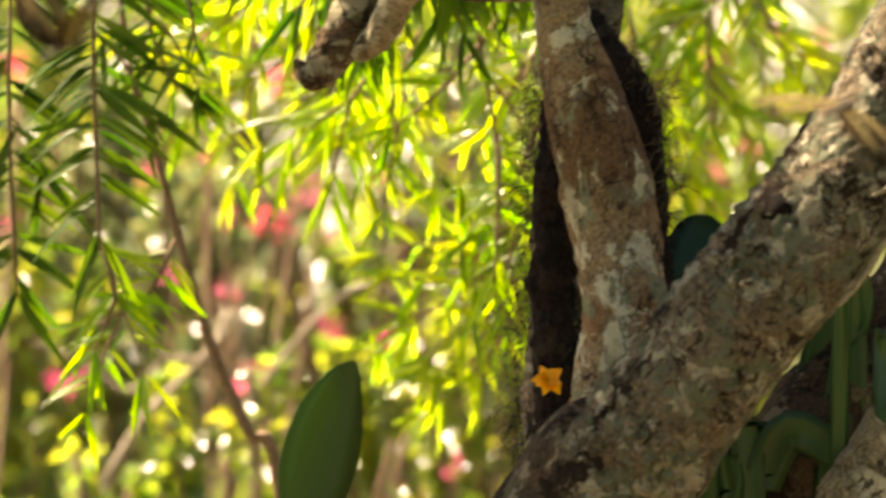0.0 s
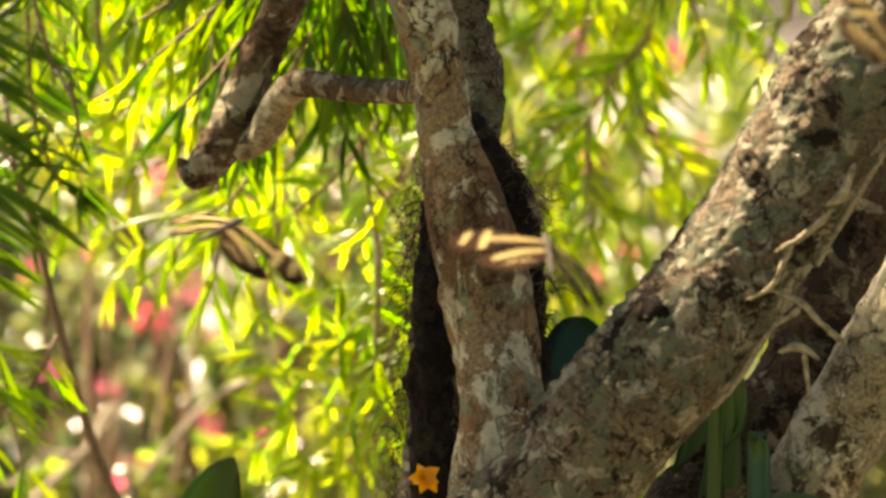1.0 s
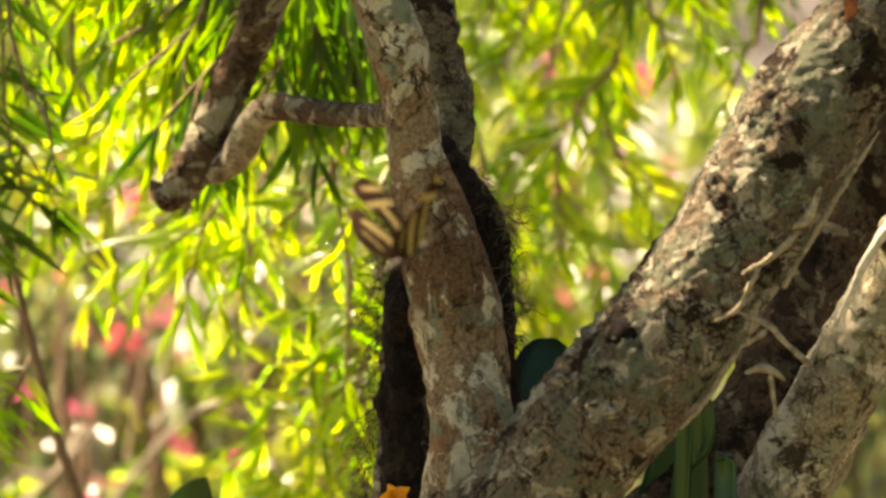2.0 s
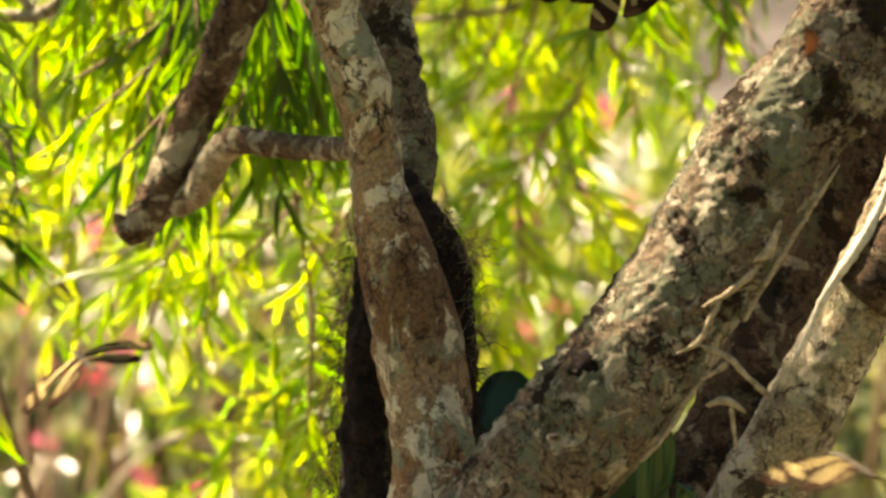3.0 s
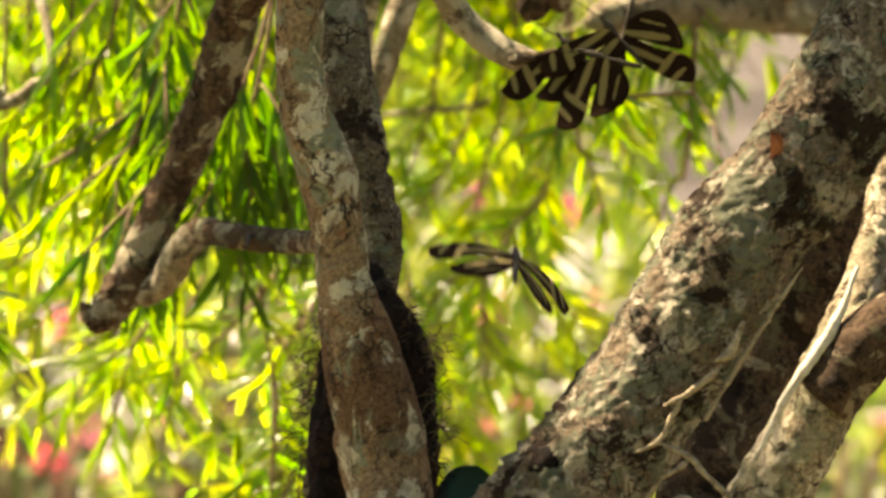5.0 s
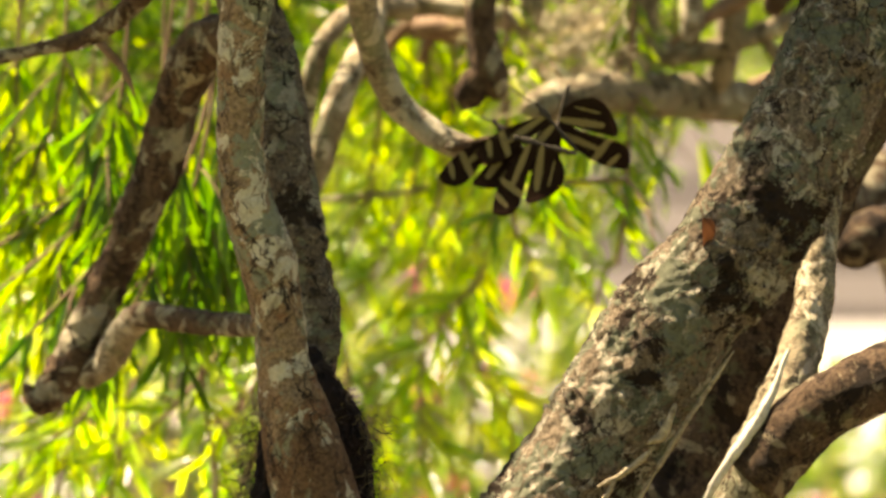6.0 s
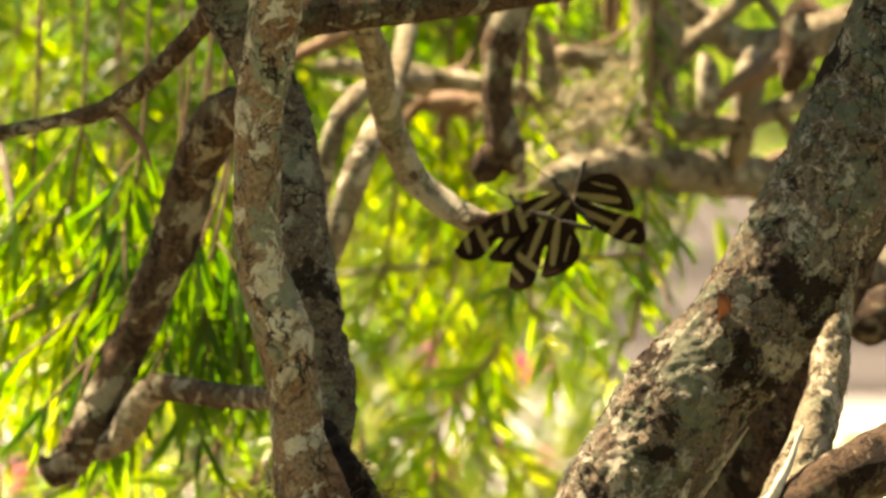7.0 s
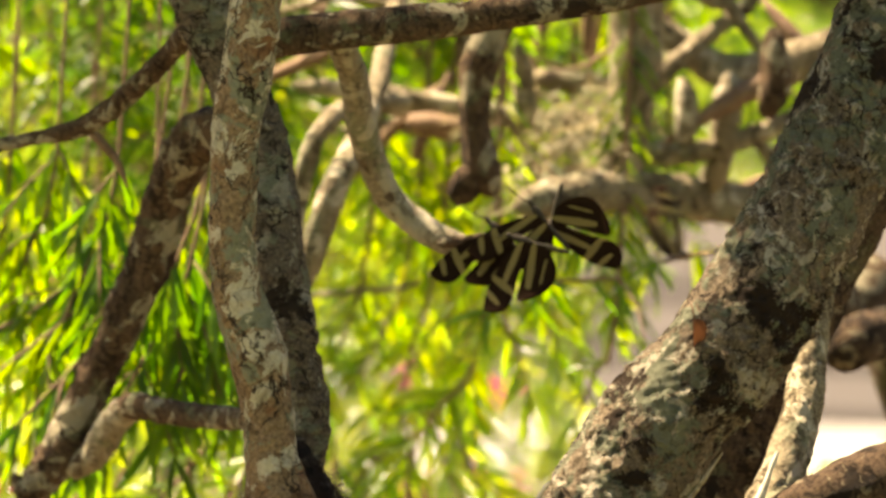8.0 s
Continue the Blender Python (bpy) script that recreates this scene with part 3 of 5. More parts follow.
leaf_clump("orchid_plant", "blue-green broad leaf growing in the tree fork", [
    ([(0.0089, 5.5500, 0.9927, 0.0064), (0.0304, 5.5600, 1.0624, 0.0180), (0.0343, 5.5700, 1.0842, 0.0200), (0.0386, 5.5800, 1.1012, 0.0194), (0.0422, 5.5900, 1.1127, 0.0155), (0.0445, 5.5900, 1.1189, 0.0091), (0.0455, 5.5900, 1.1215, 0.0013)], TEAL)])
leaf_clump("broad_leaf_plant", "plant with one tall dark green paddle leaf", [
    ([(-0.1928, 5.9000, 0.9146, 0.0103), (-0.1925, 5.9000, 0.9280, 0.0178), (-0.1880, 5.9000, 0.9481, 0.0226), (-0.1806, 5.9000, 0.9749, 0.0212), (-0.1735, 5.9000, 0.9949, 0.0150), (-0.1671, 5.9000, 1.0075, 0.0075), (-0.1636, 5.9000, 1.0135, 0.0007)], PADDLE),
    ([(-0.1959, 5.905, 0.0, 0.004), (-0.1959, 5.905, 0.5, 0.005), (-0.1946, 5.9050, 0.8904, 0.0048), (-0.1923, 5.9150, 0.9263, 0.0027), (-0.1812, 5.9150, 0.9699, 0.0017), (-0.1685, 5.9100, 1.0022, 0.0007)], STRAP)])
TALL_STRAPS = [
    ([(0.0878, 5.62, 0.0, 0.006), (0.0821, 5.6000, 0.9218, 0.0091), (0.0944, 5.6000, 0.9789, 0.0123), (0.1015, 5.6000, 1.0202, 0.0117), (0.1093, 5.6000, 1.0614, 0.0078), (0.1151, 5.6000, 1.0962, 0.0010)], STRAP),
    ([(0.0880, 5.63, 0.0, 0.006), (0.1086, 5.5800, 0.9236, 0.0090), (0.1129, 5.5800, 0.9808, 0.0116), (0.1203, 5.5800, 1.0314, 0.0110), (0.1236, 5.5800, 1.0756, 0.0065), (0.1255, 5.5800, 1.1072, 0.0010)], STRAP),
    ([(0.0845, 5.61, 0.0, 0.006), (0.0643, 5.5700, 0.9258, 0.0090), (0.0716, 5.5700, 0.9733, 0.0110), (0.0878, 5.5600, 1.0025, 0.0122), (0.1127, 5.5600, 0.9893, 0.0090), (0.1279, 5.5600, 0.9669, 0.0013)], STRAP),
]
LOW_STRAPS = [
    ([(0.0812, 5.6, 0.0, 0.006), (0.0390, 5.5500, 0.9288, 0.0090), (0.0459, 5.5500, 0.9603, 0.0129), (0.0526, 5.5500, 0.9791, 0.0096), (0.0560, 5.5500, 0.9917, 0.0013)], STRAP),
    ([(0.0939, 5.6, 0.0, 0.006), (0.1345, 5.5000, 0.9825, 0.0051), (0.1402, 5.4600, 1.0182, 0.0070), (0.1584, 5.4400, 1.0309, 0.0063), (0.1885, 5.4200, 1.0263, 0.0016)], STRAP),
    ([(0.0875, 5.6, 0.0, 0.006), (0.1140, 5.5000, 1.0296, 0.0051), (0.1219, 5.5000, 1.0586, 0.0076), (0.1283, 5.5000, 1.0810, 0.0057), (0.1308, 5.5000, 1.0945, 0.0006)], STRAP),
]
leaf_clump("strap_leaf_plant", "clump of dark green strap leaves by the trunk", TALL_STRAPS + LOW_STRAPS)


def flower(name, label, at_, size, material_, petals=5, category="flower"):
    top = thing(name, label, category, base=at_)
    shape = blade(0.95, 0.55, 0.5, 5)
    for k in range(petals):
        a = 2.4 * k + 0.3
        d = np.array([[0.8 * math.cos(a), -0.3 - 0.5 * (k % 2), 0.8 * math.sin(a) + 0.15]])
        v, f = scatter(shape, np.zeros((1, 3)), d, np.array([[0.3 * math.sin(2.0 * k), -1.0, 0.4]]), np.array([size * (0.65 + 0.35 * math.sin(3.0 * k) ** 2)]))
        part("petal", mesh_of("petal", v, f), material_, top)
    return top


flower("orange_flower", "small orange-yellow flower against the dark stem", (-0.0462, 5.5000, 1.0407), 0.0092, ORANGE, 11)

# a curled dead leaf caught on the limb
fallen = thing("dead_leaf", "small curled rust-brown dead leaf stuck on the limb", "leaf", base=(0.2012, 5.3270, 1.3303))
part("blade", mesh_of("blade", *scatter(blade(0.42, 0.7, 0.9, 8), np.zeros((1, 3)), np.array([[0.35, -0.1, -1.0]]), np.array([[0.5, -1.0, 0.1]]), np.array([0.021]))), DEAD_LEAF, fallen)
part("stalk", mesh_of("stalk", *tube([(0, 0, 0, 0.0006), (-0.001, 0.002, 0.006, 0.0005), (-0.003, 0.008, 0.010, 0.0004)], 5, 0.003, 0.0)), TWIG_BARK, fallen)

# pale air roots that cling to the leaning limb
roots = thing("air_roots", "pale branching air roots clinging to the limb", "root", base=(0.1610, 5.2700, 1.1919))
ROOT_LINES = (
    [(0.1733, 5.3180, 1.2005, 0.0009), (0.1690, 5.3180, 1.1953, 0.0015), (0.1560, 5.3180, 1.1854, 0.0017), (0.1443, 5.3180, 1.1792, 0.0011)],
    [(0.1548, 5.3180, 1.1850, 0.0014), (0.1477, 5.3180, 1.1711, 0.0015), (0.1419, 5.3180, 1.1606, 0.0017), (0.1295, 5.3180, 1.1537, 0.0009)],
    [(0.1419, 5.3180, 1.1590, 0.0011), (0.1576, 5.3180, 1.1519, 0.0019), (0.1666, 5.3180, 1.1429, 0.0017), (0.1809, 5.3180, 1.1289, 0.0015)],
    [(0.1576, 5.3180, 1.1491, 0.0015), (0.1518, 5.3180, 1.1441, 0.0015), (0.1434, 5.3180, 1.1401, 0.0009)],
    [(0.1456, 5.3180, 1.1255, 0.0014), (0.1577, 5.3180, 1.1280, 0.0023), (0.1673, 5.3180, 1.1212, 0.0014)],
    [(0.1595, 5.3180, 1.1246, 0.0015), (0.1608, 5.3180, 1.1137, 0.0011), (0.1618, 5.3180, 1.1013, 0.0007)],
    [(0.1873, 5.3220, 1.2266, 0.0011), (0.1842, 5.3220, 1.2173, 0.0025), (0.1799, 5.3220, 1.2080, 0.0027), (0.1719, 5.3220, 1.2033, 0.0014)],
    [(0.2198, 5.3350, 1.2551, 0.0007), (0.1970, 5.3350, 1.2198, 0.0014), (0.1828, 5.3350, 1.1965, 0.0015), (0.1671, 5.3350, 1.1700, 0.0009)],
    [(0.1445, 5.3350, 1.1386, 0.0007), (0.1337, 5.3350, 1.1246, 0.0015), (0.1260, 5.3350, 1.1106, 0.0015), (0.1105, 5.3350, 1.0935, 0.0009)],
)
for pts in ROOT_LINES:
    limb("air_root", pts, ROOT_SKIN, parent=roots, sides=14, step=0.003, lump=0.3, knots=0.3, grain=0.0007)

# ---- gnarled branches behind ----
gnarl = thing("gnarled_tree", "gnarled brown tree with many short crossing branches", "tree", base=(0.72, 6.55, 0))
bpy.context.view_layer.update()


def back(points, material_=PALE_BARK, **how):
    limb("branch", points, material_, parent=gnarl, **{**dict(sides=18, step=0.010, lump=0.16, knots=0.4), **how})


limb("trunk", [(0.74, 6.55, -0.05, 0.09), (0.71, 6.55, 0.5, 0.075), (0.3963, 6.5300, 1.2404, 0.0284), (0.3546, 6.4800, 1.2597, 0.0195), (0.3230, 6.4800, 1.3108, 0.0165), (0.2916, 6.4800, 1.3447, 0.0158)], BRANCH_BARK, parent=gnarl, sides=24, step=0.012, lump=0.15, knots=0.3)
back([(0.2993, 6.4800, 1.3429, 0.0158), (0.2525, 6.4600, 1.3517, 0.0142), (0.2057, 6.4300, 1.3566, 0.0149), (0.1590, 6.3800, 1.3577, 0.0133), (0.1206, 6.3300, 1.3496, 0.0095)])
back([(0.1868, 6.4300, 1.3524, 0.0142), (0.1917, 6.4300, 1.3943, 0.0156), (0.1966, 6.4300, 1.4323, 0.0171), (0.1975, 6.4300, 1.4854, 0.0179), (0.2012, 6.4300, 1.5840, 0.0171)])
back([(-0.0310, 6.4800, 1.4210, 0.0053), (0.0187, 6.4800, 1.4181, 0.0064), (0.0801, 6.4800, 1.4097, 0.0068), (0.1375, 6.4800, 1.4023, 0.0064), (0.1905, 6.4600, 1.4001, 0.0067)])
back([(0.0233, 6.5800, 1.3940, 0.0053), (0.0583, 6.5800, 1.3907, 0.0057), (0.1011, 6.5800, 1.3838, 0.0061), (0.1390, 6.5300, 1.3777, 0.0057), (0.1612, 6.5000, 1.3895, 0.0060), (0.1866, 6.4600, 1.4084, 0.0056)])
back([(0.1136, 6.1000, 1.4974, 0.0092), (0.0944, 6.1000, 1.4647, 0.0106), (0.0860, 6.1000, 1.4357, 0.0095), (0.0873, 6.1000, 1.4033, 0.0099), (0.0924, 6.1000, 1.3811, 0.0120), (0.0999, 6.1000, 1.3657, 0.0078)], BRANCH_BARK)
back([(0.0906, 6.1000, 1.3836, 0.0106), (0.0807, 6.1000, 1.3690, 0.0106), (0.0766, 6.1000, 1.3581, 0.0057)], BRANCH_BARK)
back([(0.1991, 6.4800, 1.4769, 0.0128), (0.2282, 6.4800, 1.4564, 0.0098), (0.2592, 6.4800, 1.4378, 0.0113), (0.2973, 6.4800, 1.4443, 0.0128), (0.3504, 6.4800, 1.4644, 0.0128)])
back([(0.2072, 6.4600, 1.4241, 0.0075), (0.2221, 6.4600, 1.4415, 0.0067), (0.2472, 6.4800, 1.4625, 0.0060), (0.2811, 6.4800, 1.4898, 0.0060)])
back([(0.2629, 6.4300, 1.4373, 0.0097), (0.2596, 6.4300, 1.4145, 0.0104), (0.2582, 6.4300, 1.3898, 0.0082), (0.2520, 6.4500, 1.3566, 0.0067)])
back([(0.2797, 6.2800, 1.4157, 0.0095), (0.2855, 6.2800, 1.4381, 0.0109), (0.2836, 6.2800, 1.4603, 0.0087), (0.2811, 6.2800, 1.4732, 0.0044)], BRANCH_BARK)
back([(0.2299, 6.3800, 1.3910, 0.0074), (0.2313, 6.3800, 1.4155, 0.0089), (0.2271, 6.3800, 1.4361, 0.0052)])
back([(0.1976, 6.4300, 1.3830, 0.0082), (0.2355, 6.4300, 1.3856, 0.0074), (0.2733, 6.4300, 1.3958, 0.0067), (0.3184, 6.4300, 1.4156, 0.0067)])
back([(-0.0160, 6.0800, 1.3050, 0.0049), (-0.0129, 6.0800, 1.3321, 0.0085), (0.0007, 6.0800, 1.3736, 0.0085), (0.0181, 6.1300, 1.4101, 0.0071), (0.0284, 6.1800, 1.4507, 0.0064), (0.0424, 6.2800, 1.5151, 0.0065)])
back([(-0.0276, 6.1800, 1.3182, 0.0050), (-0.0229, 6.1800, 1.3621, 0.0061), (-0.0144, 6.1800, 1.3951, 0.0064), (0.0072, 6.2300, 1.4159, 0.0061), (0.0449, 6.3800, 1.4158, 0.0055)], PALE_BARK)
back([(0.3240, 6.1800, 1.2680, 0.0157), (0.3558, 6.2300, 1.2769, 0.0180), (0.4206, 6.3800, 1.2795, 0.0185)], BROWN_BARK)

for k in range(44):
    a = Vector((0.1942, 6.4500, 1.3937)) + Vector((rng.uniform(-0.20, 0.16), rng.uniform(-0.05, 0.2), rng.uniform(-0.03, 0.14)))
    d = Vector((rng.normal(0, 1), rng.normal(0, 0.3), rng.normal(0.1, 0.7))).normalized() * rng.uniform(0.05, 0.12)
    limb("twig", [(*a, 0.0020 + 0.0035 * (k % 3)), (*(a + d * 0.5 + Vector((0, 0, rng.normal(0, 0.01)))), 0.0016 + 0.0026 * (k % 3)), (*(a + d), 0.0014)], (TWIG_BARK, PALE_BARK)[k % 2], parent=gnarl, sides=6, step=0.012, lump=0.25)

fur("hanging_lichen", [(0.1213, 6.3800, 1.3570, 0.0111), (0.1518, 6.4000, 1.3643, 0.0148), (0.1784, 6.4200, 1.3830, 0.0149), (0.1855, 6.4300, 1.4207, 0.0149), (0.1376, 6.4800, 1.4012, 0.0060), (0.0839, 6.4800, 1.4098, 0.0060)], 520, 1.4, 0.032, LICHEN, "pale wisps of hanging lichen", gnarl)

# ---- weeping tree: long shoots with narrow leaves ----
weeper = thing("weeping_tree", "weeping tree with hanging shoots of narrow bright leaves", "tree", base=(-1.3, 7.3, 0))
bpy.context.view_layer.update()
limb("trunk", [(-1.3, 7.3, -0.05, 0.10), (-1.28, 7.3, 0.8, 0.08), (-1.2, 7.25, 1.6, 0.07), (-1.05, 7.1, 2.2, 0.055)], BRANCH_BARK, parent=weeper, sides=24, step=0.03, lump=0.12)
for pts in ([(-1.15, 7.2, 1.6, 0.03), (-0.6, 6.9, 1.68, 0.022), (0.0, 6.8, 1.68, 0.016), (0.7, 6.8, 1.62, 0.008)],
            [(-1.2, 7.25, 1.5, 0.03), (-0.7, 6.6, 1.66, 0.02), (-0.3, 6.4, 1.66, 0.014), (0.2, 6.4, 1.62, 0.008)],
            [(-1.1, 7.15, 1.8, 0.03), (-0.5, 7.2, 1.76, 0.02), (0.2, 7.2, 1.74, 0.014), (0.8, 7.3, 1.68, 0.008)],
            [(-1.2, 7.25, 1.6, 0.03), (-0.85, 6.4, 2.1, 0.02), (-0.6, 5.8, 2.25, 0.014), (-0.4, 5.35, 2.3, 0.010), (0.0, 5.3, 2.38, 0.006)]):
    limb("limb", pts, BRANCH_BARK, parent=weeper, sides=14, step=0.03, lump=0.12)

NARROW = blade(0.115, 0.22, 0.3, 5)
FINE = blade(0.085, 0.20, 0.3, 5)


def sprig(line, leaf_len, gap, start=0.0, spread=1.0, fall=0.0):
    """Places, directions, upward sides and sizes of narrow leaves along a line, with a fan at its end."""
    length = np.linalg.norm(np.diff(line[:, :3], axis=0), axis=1).sum()
    n = max(10, int(length * (1 - start) / gap))
    t = np.sort(rng.uniform(start, 1.0, n))
    t[-7:] = rng.uniform(0.97, 1.0, 7)
    idx = t * (len(line) - 1)
    lo = np.minimum(idx.astype(int), len(line) - 2)
    where = line[lo, :3] + (line[lo + 1, :3] - line[lo, :3]) * (idx - lo)[:, None]
    ahead = np.gradient(line[:, :3], axis=0)[lo]
    ahead /= np.linalg.norm(ahead, axis=1)[:, None]
    out = rng.normal(0, 1, (n, 3))
    out[:, 1] *= 0.3
    out[:, 0] += np.sign(out[:, 0]) * 0.5
    out -= ahead * (out * ahead).sum(1)[:, None]
    out /= np.linalg.norm(out, axis=1)[:, None]
    tip = (t > 0.965)[:, None]
    along = out * np.where(tip, 0.60, 1.15 * spread) + ahead * np.where(tip, 0.9, 0.40 + rng.uniform(-0.12, 0.2, (n, 1))) + np.array([0, 0, -0.10 - fall])
    up = -ahead * 0.4 + rng.normal(0, 0.35, (n, 3)) + np.array([-0.1, -0.75, 0.35])
    return where, along, up, leaf_len * rng.uniform(0.65, 1.2, n)


def shoot(top, low, leaf_len, gap, material_, sides=5, thick=0.0011, shape=None, bare=0.0):
    """A hanging shoot from top to low, with side shoots, and narrow leaves all round."""
    top, low = np.array(top), np.array(low)
    mid = (top + low) / 2 + np.array([rng.normal(0, 0.02), rng.normal(0, 0.02), 0.03])
    main = [(*top, thick * 1.6), (*mid, thick * 1.2), (*low, thick * 0.6)]
    line = curve(main, 0.012)
    woods, leaves = [tube(main, 5, 0.03, 0.0)], [sprig(line, leaf_len, gap * 1.35, bare)]
    for k in range(sides):
        a = line[int(len(line) * rng.uniform(max(0.25, bare), 0.85))]
        d = np.array([rng.choice((-1, 1)) * rng.uniform(0.5, 1.0), rng.normal(0, 0.4), -rng.uniform(0.05, 0.8)])
        d *= rng.uniform(0.06, 0.13) / np.linalg.norm(d)
        rows = [(*a[:3], thick), (*(a[:3] + d * 0.5 + np.array([0, 0, 0.012])), thick * 0.8), (*(a[:3] + d), thick * 0.5)]
        woods.append(tube(rows, 5, 0.03, 0.0))
        leaves.append(sprig(curve(rows, 0.01), leaf_len, gap, 0.15))
    v, f = scatter(shape or NARROW, *(np.concatenate(c) for c in zip(*leaves)))
    stem_v, stem_f = joined(*woods)
    ob = part("shoot", mesh_of("shoot", stem_v, stem_f), TWIG_BARK, weeper)
    ob.matrix_parent_inverse = weeper.matrix_basis.inverted()
    part("foliage", mesh_of("foliage", v, f), material_, ob, kind="stuff")


def above(p, lift=0.0, lean=0.0):
    return (p[0] + lean, p[1], 1.60 + lift)


def frond(points, leaf_len, material_, spread=1.0, gap=0.0036, sides=2, fall=0.0, leafy=True):
    """A hanging spray along a bent shoot, with side sprays; one that begins high goes on up to its limb."""
    p, bare = [tuple(q) for q in points], 0.0
    if p[0][2] > 1.23:
        bare = 0.0 if leafy else min(0.6, (1.58 - points[0][2]) / (1.58 - points[-1][2]))
        p.insert(0, (p[0][0] + 0.6 * (p[0][0] - p[1][0]), p[0][1] + 0.02, 1.58))
    n = len(p)
    rows = [(*q, (0.0022 - 0.0015 * k / (n - 1)) if bare == 0 else 0.0009 + 0.0004 * (k > 0)) for k, q in enumerate(p)]
    line = curve(rows, 0.008)
    woods, leaves = [tube(rows, 6, 0.02, 0.1)], [sprig(line, leaf_len, gap, bare, spread, fall)]
    for k in range(sides):
        i = int(len(line) * rng.uniform(max(0.35, bare), 0.92))
        ahead = line[min(i + 2, len(line) - 1), :3] - line[max(i - 2, 0), :3]
        ahead /= np.linalg.norm(ahead)
        d = ahead + np.array([rng.choice((-1, 1)) * rng.uniform(0.4, 0.9), rng.normal(0, 0.3), -0.25])
        d *= rng.uniform(0.035, 0.075) / np.linalg.norm(d)
        a = line[i, :3]
        side = [(*a, 0.0011), (*(a + d * 0.5 + np.array([0, 0, 0.006])), 0.0009), (*(a + d), 0.0005)]
        woods.append(tube(side, 5, 0.02, 0.0))
        leaves.append(sprig(curve(side, 0.008), leaf_len * 0.9, gap, 0.15, spread, fall))
    v, f = scatter(NARROW, *(np.concatenate(c) for c in zip(*leaves)))
    ob = part("shoot", mesh_of("shoot", *joined(*woods)), TWIG_BARK, weeper)
    ob.matrix_parent_inverse = weeper.matrix_basis.inverted()
    part("foliage", mesh_of("foliage", v, f), material_, ob, kind="stuff")


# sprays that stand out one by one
# dark leaf copies paint shade into the SHADED sprays, bright ones sun into SUNNY
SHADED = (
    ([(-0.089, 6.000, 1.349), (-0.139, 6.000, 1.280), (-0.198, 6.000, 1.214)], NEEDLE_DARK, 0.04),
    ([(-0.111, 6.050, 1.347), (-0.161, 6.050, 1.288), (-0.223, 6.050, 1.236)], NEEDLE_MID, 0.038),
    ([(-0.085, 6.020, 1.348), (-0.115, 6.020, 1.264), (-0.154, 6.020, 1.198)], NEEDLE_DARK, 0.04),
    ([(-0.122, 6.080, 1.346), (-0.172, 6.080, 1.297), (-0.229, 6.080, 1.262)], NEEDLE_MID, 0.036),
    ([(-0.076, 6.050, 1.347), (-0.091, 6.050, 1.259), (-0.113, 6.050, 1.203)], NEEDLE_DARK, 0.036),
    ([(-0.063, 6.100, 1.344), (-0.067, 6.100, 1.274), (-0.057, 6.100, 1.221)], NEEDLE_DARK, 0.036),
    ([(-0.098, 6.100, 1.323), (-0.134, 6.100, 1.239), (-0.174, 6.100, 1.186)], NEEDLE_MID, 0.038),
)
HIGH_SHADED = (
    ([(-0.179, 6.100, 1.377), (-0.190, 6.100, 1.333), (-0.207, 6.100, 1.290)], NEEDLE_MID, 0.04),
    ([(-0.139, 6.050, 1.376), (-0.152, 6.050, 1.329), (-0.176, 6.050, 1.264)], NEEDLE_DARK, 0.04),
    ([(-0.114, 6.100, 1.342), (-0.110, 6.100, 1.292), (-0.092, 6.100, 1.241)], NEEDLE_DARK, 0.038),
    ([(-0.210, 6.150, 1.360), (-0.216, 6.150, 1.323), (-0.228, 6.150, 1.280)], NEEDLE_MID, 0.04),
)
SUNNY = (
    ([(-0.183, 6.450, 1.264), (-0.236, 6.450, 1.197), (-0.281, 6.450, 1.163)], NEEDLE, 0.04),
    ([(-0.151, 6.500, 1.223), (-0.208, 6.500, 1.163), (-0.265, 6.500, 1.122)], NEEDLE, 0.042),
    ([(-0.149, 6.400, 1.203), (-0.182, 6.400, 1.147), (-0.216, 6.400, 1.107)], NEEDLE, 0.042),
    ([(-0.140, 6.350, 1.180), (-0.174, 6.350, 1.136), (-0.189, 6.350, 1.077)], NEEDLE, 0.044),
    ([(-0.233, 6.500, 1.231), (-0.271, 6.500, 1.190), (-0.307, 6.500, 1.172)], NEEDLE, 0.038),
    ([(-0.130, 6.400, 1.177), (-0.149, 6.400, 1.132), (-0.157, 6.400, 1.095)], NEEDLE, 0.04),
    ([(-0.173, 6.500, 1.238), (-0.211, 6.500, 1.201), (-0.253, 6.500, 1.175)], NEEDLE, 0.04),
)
MIDDLE = (
    ([(-0.098, 6.200, 1.340), (-0.096, 6.200, 1.244), (-0.089, 6.200, 1.171), (-0.080, 6.200, 1.110), (-0.084, 6.200, 1.031)], NEEDLE_MID, 0.034),
    ([(-0.066, 6.300, 1.205), (-0.110, 6.300, 1.150), (-0.149, 6.300, 1.119)], NEEDLE_MID, 0.034),
    ([(-0.048, 6.300, 1.190), (-0.074, 6.300, 1.139), (-0.107, 6.300, 1.084)], NEEDLE, 0.038),
    ([(-0.045, 6.300, 1.153), (-0.063, 6.300, 1.102), (-0.088, 6.300, 1.058)], NEEDLE_MID, 0.038),
    ([(-0.045, 6.350, 1.179), (-0.060, 6.350, 1.157), (-0.079, 6.350, 1.117)], NEEDLE_MID, 0.036),
    ([(-0.049, 6.300, 1.095), (-0.068, 6.300, 1.055), (-0.086, 6.300, 1.011)], NEEDLE_MID, 0.036),
)
